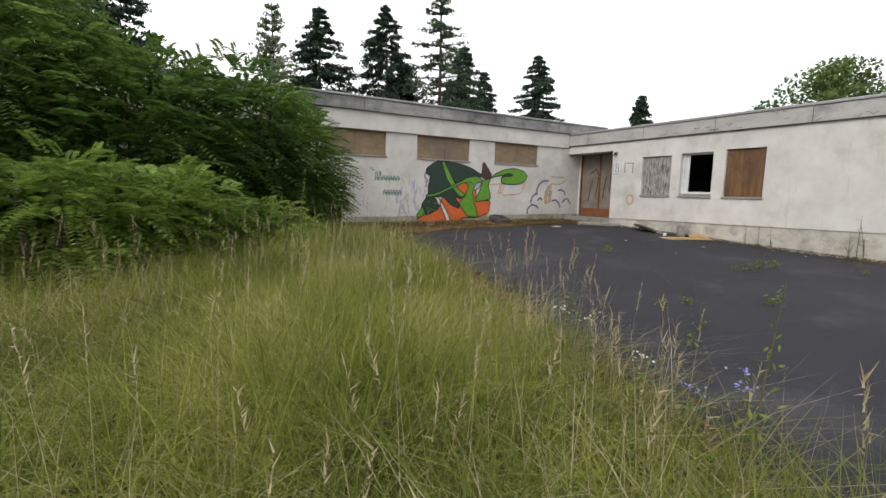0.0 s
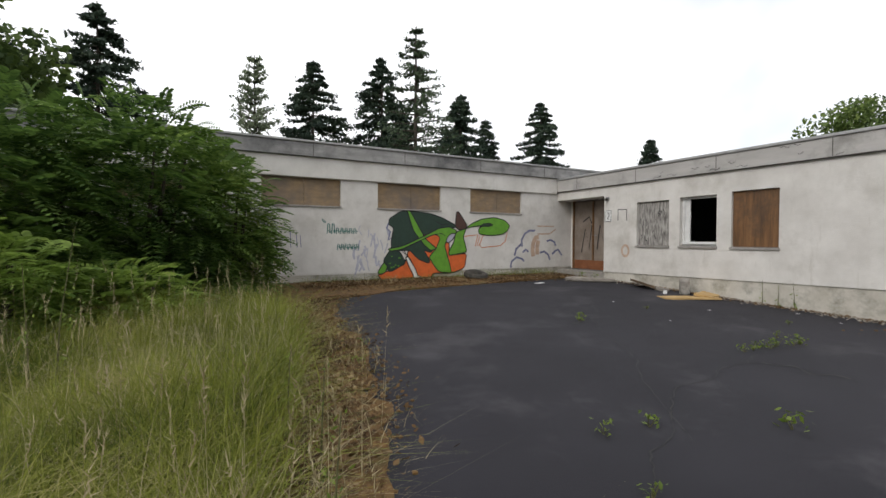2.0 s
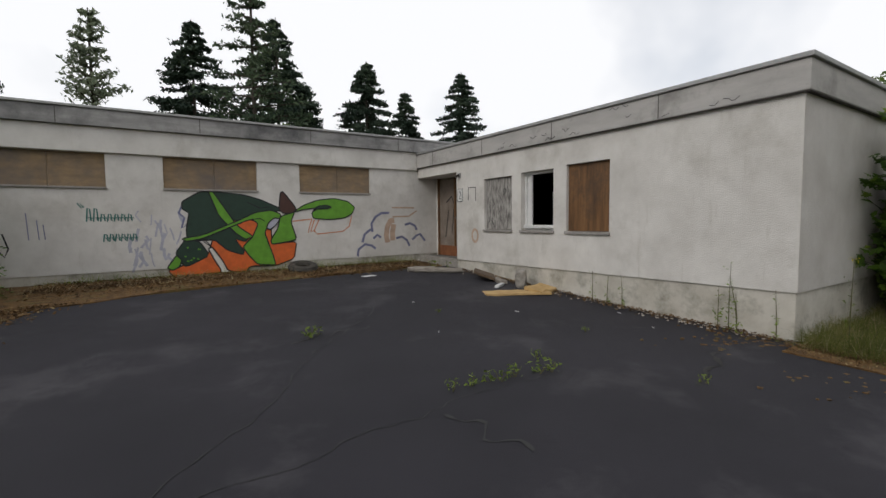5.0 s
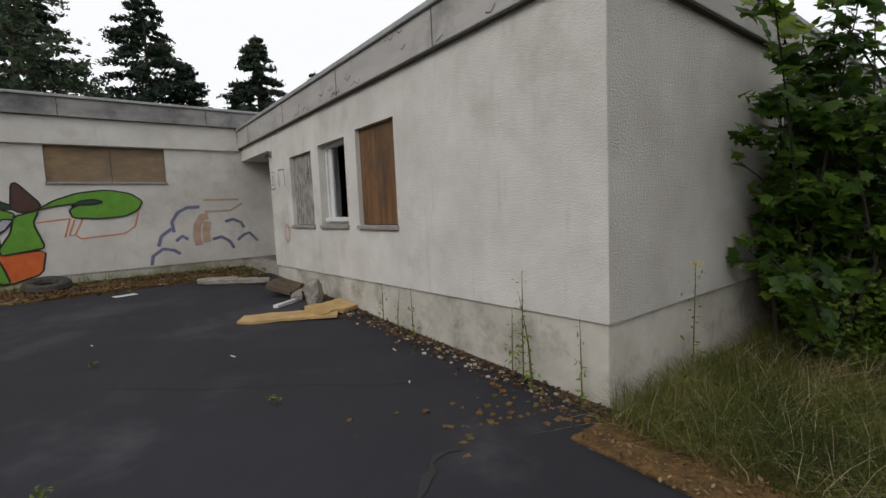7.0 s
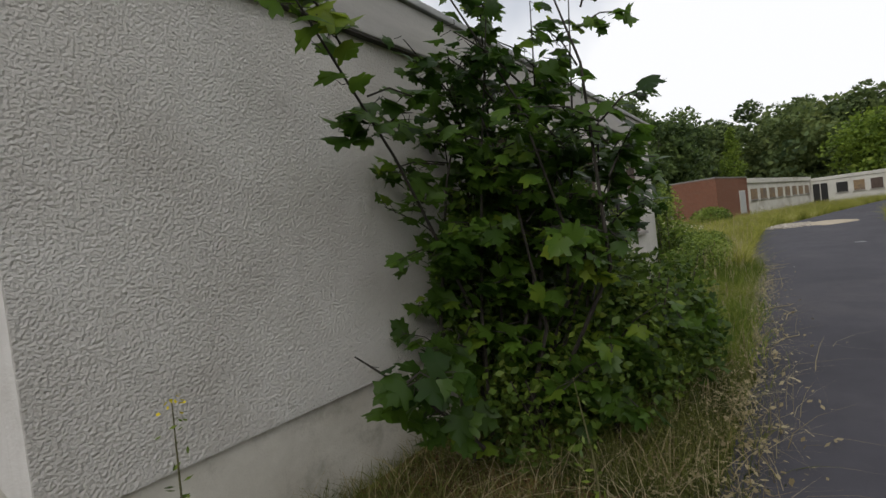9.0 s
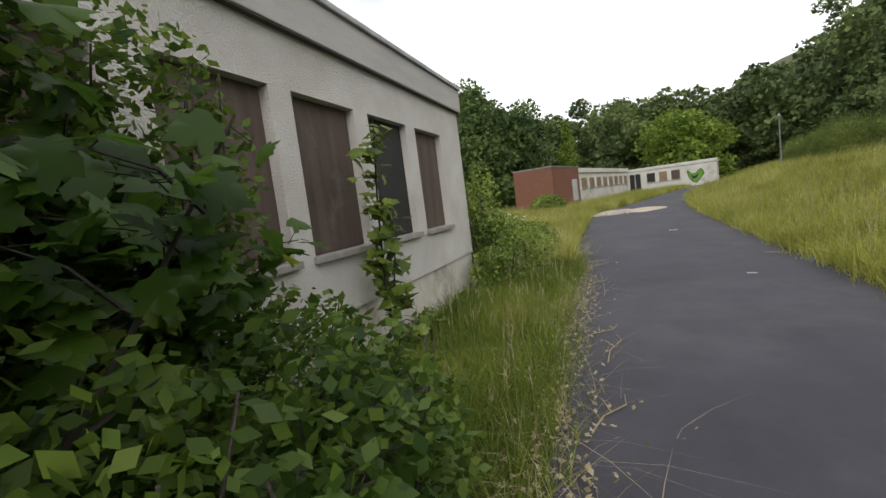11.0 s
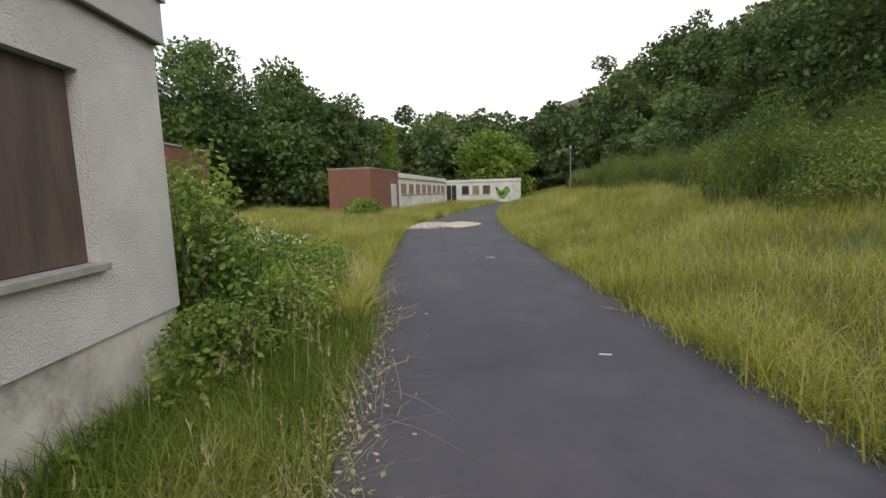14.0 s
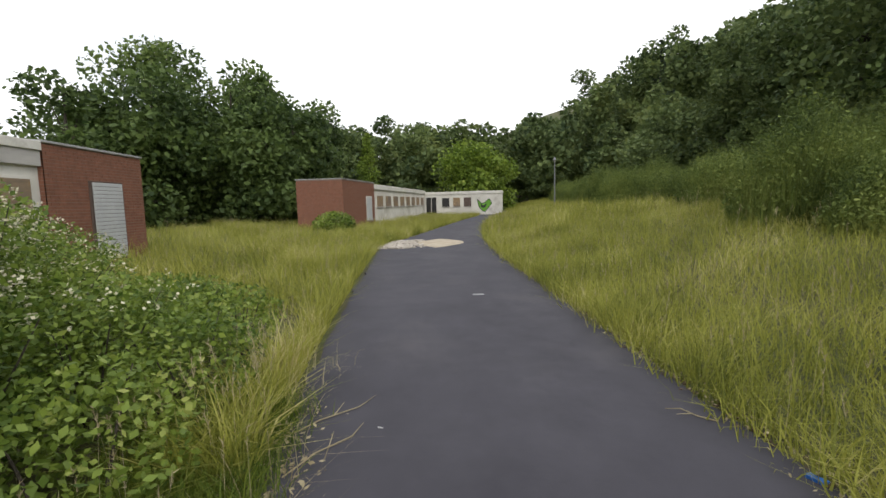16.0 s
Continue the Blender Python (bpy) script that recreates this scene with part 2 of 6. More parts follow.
M["wood_old"] = surface("grey_weathered_timber", [(0.3, (0.14, 0.12, 0.10)), (0.7, (0.34, 0.31, 0.27))], 6, 0.9, 0.6, 40, 0.01, stretch=(1, 6, 6))
M["wood_raw"] = surface("torn_yellow_chipboard", [(0.3, (0.36, 0.23, 0.09)), (0.7, (0.55, 0.38, 0.17))], 5, 0.9, 0.4, 40, 0.006)
M["wood_rot"] = surface("rotten_dark_wood", [(0.3, (0.05, 0.035, 0.022)), (0.7, (0.16, 0.11, 0.07))], 6, 0.95, 0.6, 30, 0.01)
M["concrete"] = surface("broken_concrete", [(0.3, (0.20, 0.185, 0.165)), (0.7, (0.38, 0.355, 0.32))], 9, 0.95, 1.0, 30, 0.02)
M["rubble"] = surface("pale_rubble", [(0.3, (0.34, 0.30, 0.25)), (0.7, (0.58, 0.53, 0.46))], 8, 0.95, 0.8, 40, 0.01)
M["sand"] = surface("pale_sand_rubble", [(0.3, (0.34, 0.28, 0.20)), (0.7, (0.52, 0.45, 0.34))], 3, 0.95, 1.0, 12, 0.03)
M["paper"] = surface("white_litter", [(0.3, (0.60, 0.60, 0.60)), (0.7, (0.75, 0.75, 0.75))], 6, 0.7)
M["rubber"] = surface("dirty_black_rubber", [(0.3, (0.020, 0.019, 0.017)), (0.7, (0.07, 0.062, 0.05))], 10, 0.8)
M["blue"] = surface("blue_plastic", [(0.3, (0.02, 0.12, 0.45)), (0.7, (0.04, 0.20, 0.6))], 6, 0.4)
M["metal_grey"] = surface("dull_grey_metal", [(0.3, (0.20, 0.20, 0.20)), (0.7, (0.32, 0.32, 0.32))], 6, 0.5, metal=0.6)
for key, c in (("p_dark", (0.018, 0.045, 0.030)), ("p_green", (0.12, 0.32, 0.025)), ("p_orange", (0.66, 0.13, 0.025)),
               ("p_white", (0.66, 0.64, 0.60)), ("p_black", (0.012, 0.012, 0.013)), ("p_blue", (0.17, 0.18, 0.29)),
               ("p_rust", (0.50, 0.36, 0.27)), ("p_teal", (0.03, 0.16, 0.14)), ("p_brown", (0.07, 0.030, 0.022)), ("p_haze", (0.42, 0.42, 0.49)),
               ("p_line", (0.62, 0.22, 0.09))):
    M[key] = surface("spray_paint_" + key[2:], [(0.3, tuple(v * 0.8 for v in c)), (0.7, tuple(min(1, v * 1.15) for v in c))], 7, 0.6, 0.5, 70, 0.008)


# ---- ground heights and the edges of the asphalt ----
def lerp_table(x, table):
    if x <= table[0][0]:
        return table[0][1]
    for (a, va), (b_, vb) in zip(table, table[1:]):
        if x <= b_:
            return va + (vb - va) * (x - a) / (b_ - a)
    return table[-1][1]


ROAD_L = [(12.2, 2.1), (15, 1.9), (17.5, 1.95), (21, 2.1), (25, 2.28), (30, 2.35), (36, 2.3), (40, 1.6), (48, -0.4), (60, -3.4), (80, -9), (130, -18)]
ROAD_R = [(-30, -7.5), (6, -6), (12, -2.2), (17, -0.9), (20, -0.97), (24, -1.08), (28, -1.22), (33, -1.4), (39, -1.9), (48, -3.4), (60, -6.2), (80, -12), (130, -22)]
COURT_L = [(-12, 0.4), (-4, 1.2), (0, 2.5), (2.5, 3.35), (3.9, 3.8), (5.0, 4.25), (6.4, 4.6), (8.4, 4.7), (9.6, 5.2), (10.1, 6.6), (10.55, 9.3), (10.8, 12.6)]
HILL = [(20, 0.25), (45, 0.29), (70, 0.42), (100, 0.58), (140, 0.62)]
SLOPE = [(-200, -0.9), (-10, -0.1), (0, 0.0), (20, 0.0), (36, 0.08), (70, 0.15), (110, 0.6), (150, 5.5), (220, 18), (600, 38)]
RISE = [(-14, 0.30), (2, 0.41), (4, 0.46), (6, 0.53), (8, 0.63), (10.3, 0.73), (12, 0.77), (40, 1.2)]


def smooth(a, b_, v):
    v = max(0.0, min(1.0, (v - a) / (b_ - a)))
    return v * v * (3 - 2 * v)


def plain(x, y):
    return lerp_table(x, SLOPE) + lerp_table(y, RISE) - 0.012 * max(0.0, min(y, 20.0) - 3.0) * smooth(20, 24, x)


def height(x, y):
    z = plain(x, y)
    d = lerp_table(x, ROAD_R) - y
    if d > 0:
        z += 0.03 * d + 1.0 * smooth(0.2, 7.5, d) + lerp_table(x, HILL) * max(0.0, d - 9.0) * smooth(9, 30, d)
        z = min(z, plain(x, y) + 24)
    return z + 0.03 * noise.noise((x * 0.7, y * 0.7, 0.0)) * smooth(0.3, 2.0, max(d, 2.0 if y > 2.4 else d))


# ---- mesh helpers ----
def mesh_from(name, verts, faces, mats, index=None, smooth_faces=False):
    me = bpy.data.meshes.new(name)
    me.from_pydata([tuple(v) for v in verts], [], faces)
    for m in mats:
        me.materials.append(m)
    if index is not None:
        me.polygons.foreach_set("material_index", np.asarray(index, dtype=np.int32))
    if smooth_faces:
        me.polygons.foreach_set("use_smooth", np.ones(len(me.polygons), dtype=bool))
    me.update()
    return me


def array_mesh(name, verts, faces, mats, index=None, smooth_faces=False):
    """Large meshes from numpy arrays: verts (n, 3), faces (k, 3 or 4)."""
    me = bpy.data.meshes.new(name)
    verts = np.ascontiguousarray(verts, dtype=np.float32)
    faces = np.ascontiguousarray(faces, dtype=np.int32)
    k, side = faces.shape
    me.vertices.add(len(verts))
    me.vertices.foreach_set("co", verts.ravel())
    me.loops.add(k * side)
    me.loops.foreach_set("vertex_index", faces.ravel())
    me.polygons.add(k)
    me.polygons.foreach_set("loop_start", np.arange(0, k * side, side, dtype=np.int32))
    for m in mats:
        me.materials.append(m)
    if index is not None:
        me.polygons.foreach_set("material_index", np.asarray(index, dtype=np.int32))
    if smooth_faces:
        me.polygons.foreach_set("use_smooth", np.ones(k, dtype=bool))
    me.update(calc_edges=True)
    return me


def thing(name, label="", category="", group="", kind="", at=(0, 0, 0), turn=0.0):
    e = new(name)
    e.empty_display_size = 0.1
    e.matrix_basis = pose(*at, 0, 0, turn)
    return tagged(e, label, category, group, kind)


def part(name, bm, material, parent=None, label=""):
    me = bpy.data.meshes.new(name)
    bm.to_mesh(me)
    bm.free()
    me.materials.append(material)
    ob = new(name, me)
    if parent is not None:
        ob.parent = parent
    if label:
        ob["label"] = label
    return ob


def mesh_part(name, me, parent=None, label=""):
    ob = new(name, me)
    if parent is not None:
        ob.parent = parent
    if label:
        ob["label"] = label
    return ob


def box(x0, x1, y0, y1, z0, z1, bevel=0.0, bm=None):
    bm = bm or bmesh.new()
    res = bmesh.ops.create_cube(bm, size=1.0)
    vs = res["verts"]
    for v in vs:
        v.co = Vector((x0 + (v.co.x + 0.5) * (x1 - x0), y0 + (v.co.y + 0.5) * (y1 - y0), z0 + (v.co.z + 0.5) * (z1 - z0)))
    if bevel:
        es = list({e for v in vs for e in v.link_edges})
        bmesh.ops.bevel(bm, geom=es, offset=bevel, segments=2, affect="EDGES", profile=0.6)
    return bm


def tube(points, radii, sides=6, bm=None):
    """A tapered stem through points."""
    bm = bm or bmesh.new()
    rings = []
    pts = [Vector(p) for p in points]
    for i, p in enumerate(pts):
        d = (pts[min(i + 1, len(pts) - 1)] - pts[max(i - 1, 0)]).normalized()
        a = d.orthogonal().normalized()
        c = d.cross(a)
        r = radii[i]
        rings.append([bm.verts.new(p + r * (math.cos(k * 2 * math.pi / sides) * a + math.sin(k * 2 * math.pi / sides) * c)) for k in range(sides)])
    for r0, r1 in zip(rings, rings[1:]):
        for k in range(sides):
            bm.faces.new((r0[k], r0[(k + 1) % sides], r1[(k + 1) % sides], r1[k]))
    bm.faces.new(rings[0][::-1])
    bm.faces.new(rings[-1])
    return bm


def wall_mesh(u0, u1, z0, z1, holes, thick, place, bottom=None):
    """A wall with openings through it. place(u, d, z): world point, d from 0 (outer face) to thick."""
    us = sorted({u0, u1, *[h[0] for h in holes], *[h[1] for h in holes]})
    zs = sorted({z0, z1, *[h[2] for h in holes], *[h[3] for h in holes]})
    us = [u for u in us if u0 <= u <= u1]
    zs = [z for z in zs if z0 <= z <= z1]

    def solid(i, j):
        if i < 0 or j < 0 or i >= len(us) - 1 or j >= len(zs) - 1:
            return False
        u, z = (us[i] + us[i + 1]) / 2, (zs[j] + zs[j + 1]) / 2
        return not any(h[0] < u < h[1] and h[2] < z < h[3] for h in holes)

    bm = bmesh.new()
    made = {}

    def vert(i, j, k):
        if (i, j, k) not in made:
            z = zs[j]
            if j == 0 and bottom:
                z = bottom(us[i])
            made[i, j, k] = bm.verts.new(place(us[i], thick * k, z))
        return made[i, j, k]

    for i in range(len(us) - 1):
        for j in range(len(zs) - 1):
            if not solid(i, j):
                continue
            bm.faces.new([vert(i, j, 0), vert(i + 1, j, 0), vert(i + 1, j + 1, 0), vert(i, j + 1, 0)])
            bm.faces.new([vert(i, j + 1, 1), vert(i + 1, j + 1, 1), vert(i + 1, j, 1), vert(i, j, 1)])
            for di, dj, a, b_ in ((-1, 0, (i, j + 1), (i, j)), (1, 0, (i + 1, j), (i + 1, j + 1)), (0, -1, (i, j), (i + 1, j)), (0, 1, (i + 1, j + 1), (i, j + 1))):
                if not solid(i + di, j + dj):
                    bm.faces.new([vert(*a, 0), vert(*a, 1), vert(*b_, 1), vert(*b_, 0)])
    bmesh.ops.recalc_face_normals(bm, faces=bm.faces[:])
    return bm


def structure(ob, label=""):
    return tagged(ob, label, "", "", "structure")


# ---- vegetation helpers (numpy) ----
RNG = np.random.default_rng(7)


def unit(v):
    return v / np.maximum(np.linalg.norm(v, axis=1, keepdims=True), 1e-9)


def blades(px, py, pz, h, lean, width, segs=2):
    """Curved tapering blades of grass: arrays of root, height, lean and width."""
    n = len(px)
    ang = RNG.uniform(0, 2 * np.pi, n)
    dx, dy = np.cos(ang), np.sin(ang)
    a2 = RNG.uniform(0, 2 * np.pi, n)
    sx, sy = np.cos(a2), np.sin(a2)
    rows = []
    for k in range(segs + 1):
        f = k / segs
        out = lean * f ** 2 * h
        up = h * f * (1 - 0.25 * lean * f)
        w = width * (1 - f) ** 0.7
        cx, cy, cz = px + dx * out, py + dy * out, pz + up
        if k < segs:
            rows.append(np.stack([cx - sx * w, cy - sy * w, cz], 1))
            rows.append(np.stack([cx + sx * w, cy + sy * w, cz], 1))
        else:
            rows.append(np.stack([cx, cy, cz], 1))
    per = 2 * segs + 1
    v = np.stack(rows, 1).reshape(-1, 3)
    base = (np.arange(n) * per)[:, None]
    f = []
    for k in range(segs - 1):
        f += [[2 * k, 2 * k + 1, 2 * k + 3], [2 * k, 2 * k + 3, 2 * k + 2]]
    f.append([2 * segs - 2, 2 * segs - 1, 2 * segs])
    faces = (base[:, None, :] + np.array(f)[None]).reshape(-1, 3)
    return v, faces


def leaves(c, size, up=0.5, slim=0.55):
    """Bent rhombic leaves at the centres c, of the given sizes, facing mostly up."""
    n = len(c)
    nrm = unit(RNG.normal(size=(n, 3)) + np.array([0, 0, up * 2]))
    t = unit(np.cross(nrm, RNG.normal(size=(n, 3))))
    b_ = np.cross(nrm, t)
    s = np.asarray(size).reshape(-1, 1) * np.ones((n, 1))
    v = np.stack([c - t * s * 0.5, c + b_ * s * 0.5 * slim - nrm * s * 0.08, c + t * s * 0.5 - nrm * s * 0.12, c - b_ * s * 0.5 * slim - nrm * s * 0.08], 1)
    f = (np.arange(n) * 4)[:, None] + np.array([0, 1, 2, 3])[None]
    return v.reshape(-1, 3), f


def join(parts_):
    vs, fs, off = [], [], 0
    for v, f in parts_:
        vs.append(v)
        fs.append(f + off)
        off += len(v)
    return np.concatenate(vs), np.concatenate(fs)


def heights(px, py):
    return np.array([height(a, b_) for a, b_ in zip(px, py)])


# ---- ground ----
def axis_steps(stops):
    out = []
    for a, b_, s in stops:
        out += list(np.arange(a, b_, s))
    return out + [stops[-1][1]]


def build_ground():
    xs = axis_steps([(-700, -60, 40), (-60, -10, 5), (-10, 40, 0.8), (40, 120, 3), (120, 900, 30)])
    ys = axis_steps([(-700, -70, 35), (-70, -14, 3), (-14, 14, 0.7), (14, 60, 3), (60, 700, 40)])
    verts = [(x, y, height(x, y) - 0.03 * (lerp_table(y, COURT_L) < x and y < 10.9 and lerp_table(x, ROAD_R) < y)) for y in ys for x in xs]
    w = len(xs)
    faces = [(j * w + i, j * w + i + 1, (j + 1) * w + i + 1, (j + 1) * w + i) for j in range(len(ys) - 1) for i in range(w - 1)]
    ob = new("ground", mesh_from("ground", verts, faces, [M["soil"]], smooth_faces=True))
    structure(ob, "grassy earth rising to a wooded bank")


build_ground()


def strip(rows, across, lift, skirt=0.08):
    """A sheet laid on the ground between two edges, row by row, with a thin skirt at its rim."""
    verts, faces = [], []
    for a, b_ in rows:
        for k in range(across + 1):
            x, y = a[0] + (b_[0] - a[0]) * k / across, a[1] + (b_[1] - a[1]) * k / across
            verts.append((x, y, plain(x, y) + lift))
    w = across + 1
    for j in range(len(rows) - 1):
        for i in range(across):
            faces.append((j * w + i, j * w + i + 1, (j + 1) * w + i + 1, (j + 1) * w + i))
    rim = [j * w for j in range(len(rows))] + [(len(rows) - 1) * w + i for i in range(1, w)]
    rim += [j * w + w - 1 for j in range(len(rows) - 2, -1, -1)] + [i for i in range(w - 2, 0, -1)]
    n0 = len(verts)
    verts += [(verts[i][0], verts[i][1], verts[i][2] - skirt) for i in rim]
    for k in range(len(rim)):
        faces.append((rim[k], rim[(k + 1) % len(rim)], n0 + (k + 1) % len(rim), n0 + k))
    return verts, faces


def ragged(v, amp=0.06):
    return amp * (noise.noise((v * 2.3, 1.7, 0.3)) + 0.5 * noise.noise((v * 7.1, 4.2, 0.8)))


rows_c = [((lerp_table(y, COURT_L) + ragged(y, 0.10), y), (12.45 if y < 2.0 else 12.3 if y < 3.63 else 12.66, y)) for y in np.arange(-11.5, 10.75, 0.22)]
rows_c = [(a, (max(b_[0], a[0] + 0.3), b_[1])) for a, b_ in rows_c if a[0] < 12]
v_c, f_c = strip(rows_c, 30, 0.02)
court = structure(new("pavement", mesh_from("pavement", v_c, f_c, [M["asphalt_dark"]])), "cracked dark asphalt yard before the building")
rows_r = [((x, lerp_table(x, ROAD_R) + ragged(x, 0.08)), (x, lerp_table(x, ROAD_L) + ragged(x + 50, 0.10))) for x in np.arange(12.45, 120, 0.3)]
v_r, f_r = strip(rows_r, 14, 0.02)
road = structure(new("road", mesh_from("road", v_r, f_r, [M["asphalt"]])), "worn dark asphalt lane with grassy edges")


# ---- the pavilion with the painted wall ----
WX, EX, SY, GY, BY = 12.63, 22.11, 3.67, 12.0, 13.6
ROOF, FASC, ROOF_P, FASC_P, BAND = 3.60, 3.207, 3.955, 3.605, 3.152
WEST_WINDOWS = [(8.34, 9.20, 1.65, 2.715), (7.26, 8.08, 1.65, 2.745), (6.11, 6.966, 1.645, 2.777)]
EAST_WINDOWS = [(15.84, 16.72, 1.528, 2.78), (16.97, 17.85, 1.528, 2.78), (18.09, 18.96, 1.528, 2.78), (19.22, 20.10, 1.528, 2.78), (20.355, 21.235, 1.528, 2.78)]
GRAF_WINDOWS = [(-0.88 + 2.61 * k, 0.83 + 2.61 * k, 2.52, 3.143) for k in range(-1, 5)]
RECESS = (10.22, 11.999, -1.0, 2.955)


def west_line(y):
    return 1.03 - 0.012 * (y - SY)


def graf_line(x):
    return 0.96 + 0.002 * (x - 3)


structure(part("wall_west", wall_mesh(SY + 0.004, GY, 0.9, 3.25, WEST_WINDOWS + [(RECESS[0], GY + 1, 0, RECESS[3])], 0.3,
                                      lambda u, d, z: (WX + d, u, z), west_line), M["render_smooth"]), "off-white rendered wall with three windows")
structure(part("wall_south", wall_mesh(WX + 0.004, EX, 1.03, 3.248, EAST_WINDOWS, 0.3, lambda u, d, z: (u, SY + d, z)), M["render_rough"]),
          "coarse off-white rendered wall with boarded windows")
structure(part("wall_east", wall_mesh(SY + 0.3, 21, 1.03, 3.25, [], 0.3, lambda u, d, z: (EX - d, u, z)), M["render_rough"]), "off-white rendered end wall")
structure(part("wall_painted", wall_mesh(-9, 14.2, 0.8, 3.61, GRAF_WINDOWS, 0.3, lambda u, d, z: (u, GY + d, z), graf_line), M["render_smooth"]),
          "off-white rendered wall sprayed with graffiti")
structure(part("wall_painted_end", wall_mesh(GY + 0.3, BY, 0.3, 3.61, [], 0.3, lambda u, d, z: (-9 + d, u, z)), M["render_smooth"]), "rendered end wall")
structure(part("wall_painted_back", wall_mesh(-8.7, 12.6, 0.3, 3.61, [], 0.25, lambda u, d, z: (u, BY - d, z)), M["render_smooth"]), "rendered back of the low link")
structure(part("wall_west_rear", wall_mesh(BY, 21, 0.3, 3.25, [], 0.3, lambda u, d, z: (WX + d, u, z)), M["render_smooth"]), "rendered rear wall")
structure(part("wall_back", wall_mesh(WX, EX, 0.3, 3.25, [], 0.3, lambda u, d, z: (u, 21.3 - d, z)), M["render_smooth"]), "rendered back wall")
# plinths, set back behind the render
structure(part("plinth_west", wall_mesh(SY + 0.026, RECESS[0], -0.4, 1.02, [], 0.25, lambda u, d, z: (WX + 0.022 + d, u, z if z < 0.5 else west_line(u) + 0.05)), M["plinth"]), "stained grey plinth")
structure(part("plinth_south", wall_mesh(WX + 0.026, EX - 0.02, -0.4, 1.058, [], 0.25, lambda u, d, z: (u, SY + 0.022 + d, z)), M["plinth"]), "stained grey plinth")
structure(part("plinth_east", wall_mesh(SY + 0.28, 21, -0.4, 1.06, [], 0.25, lambda u, d, z: (EX - 0.022 - d, u, z)), M["plinth"]), "stained grey plinth")
structure(part("plinth_painted", wall_mesh(-9, 14.2, -0.4, 0.95, [], 0.25, lambda u, d, z: (u, GY + 0.02 + d, z if z < 0.5 else graf_line(u) + 0.05)), M["plinth"]), "stained grey plinth")
# roof: slabs with a concrete fascia and a metal edge
roof = thing("roof", "flat roof with a stained concrete fascia", "roof", kind="structure")
part("fascia", box(WX - 0.06, EX + 0.06, SY - 0.06, 21.4, FASC, ROOF - 0.058, 0.012), M["fascia"], roof, "stained concrete fascia")
part("edge_strip", box(WX - 0.09, EX + 0.09, SY - 0.09, 21.42, ROOF - 0.056, ROOF, 0.01), M["edge_metal"], roof)
part("fascia", box(-9.1, 14.3, GY - 0.12, BY + 0.1, FASC_P, ROOF_P - 0.05, 0.012), M["fascia_dark"], roof, "black-streaked concrete fascia")
part("edge_strip", box(-9.12, 14.32, GY - 0.15, BY + 0.12, ROOF_P - 0.048, ROOF_P, 0.01), M["edge_metal"], roof)
part("lintel_band", box(-9.02, WX - 0.062, GY - 0.055, GY - 0.001, BAND, FASC_P - 0.004, 0.008), M["render_smooth"], roof, "grey rendered band under the fascia")
for k in range(4):
    yj = 5.3 + 1.95 * k
    part("joint", box(WX - 0.063, WX - 0.055, yj, yj + 0.012, FASC + 0.01, ROOF - 0.07), M["groove_and_shade"], roof)
for k in range(6):
    xj = 1.0 + 2.2 * k
    part("joint", box(xj, xj + 0.012, GY - 0.123, GY - 0.115, FASC_P + 0.01, ROOF_P - 0.06), M["groove_and_shade"], roof)
# thin near-black sheet: shade below the overhang, put in as colour
structure(part("soffit_shade", box(WX - 0.05, EX, SY - 0.05, 21.0, FASC - 0.012, FASC - 0.002), M["groove_and_shade"]), "near-black sheet, painted shade under the fascia")
# inside
structure(part("ceiling", box(WX + 0.3, EX - 0.3, SY + 0.3, 21, 3.05, 3.1), M["room"]), "dim plaster ceiling")
structure(part("floor", box(WX + 0.3, EX - 0.3, SY + 0.3, 21, 0.85, 0.93), M["room"]), "dusty dim floor")
structure(part("wall_inner", box(16.2, 16.3, SY + 0.3, 10.0, 0.93, 3.05), M["room"]), "dim plaster partition")
structure(part("wall_inner_cross", box(WX + 0.3, 16.2, 5.0, 5.1, 0.93, 3.05), M["room"]), "dim plaster partition")
# entrance recess
structure(part("recess_side", box(WX + 0.3, 13.2, RECESS[0] - 0.2, RECESS[0], -0.2, 3.2), M["render_smooth"]), "rendered side of the entrance")
structure(part("recess_ceiling", box(WX + 0.3, 13.4, RECESS[0] - 0.1, GY, RECESS[3] + 0.002, RECESS[3] + 0.04), M["render_smooth"]), "grey ceiling of the entrance")
structure(part("recess_back", wall_mesh(RECESS[0], GY, -0.2, 2.955, [(10.55, 11.95, -0.5, 2.955)], 0.2, lambda u, d, z: (13.2 + d, u, z)), M["render_smooth"]), "rendered back of the entrance")
structure(part("threshold", box(WX + 0.02, 13.25, RECESS[0] + 0.002, GY - 0.002, 0.2, 0.925, 0.01), M["concrete"]), "worn concrete threshold")
door = structure(part("door_1", box(13.24, 13.29, 10.60, 11.90, 0.93, 2.93, 0.006), M["door_paint"]), "brown entrance door sprayed with tags")
part("kick_plate", box(13.225, 13.238, 10.62, 11.88, 0.935, 1.20, 0.003), M["door_kick"], door, "rust-red kick plate")
part("door_frame", box(13.2, 13.30, 10.552, 10.598, 0.927, 2.95), M["board_brown"], door)
part("door_frame", box(13.2, 13.30, 11.902, 11.948, 0.927, 2.95), M["board_brown"], door)
part("door_frame", box(13.2, 13.235, 11.13, 11.17, 1.2, 2.93), M["board_brown"], door)
part("handle", tube([(13.20, 11.05, 1.92), (13.16, 11.05, 1.92), (13.16, 10.95, 1.92)], [0.01, 0.011, 0.009]), M["metal_grey"], door, "dull metal handle")


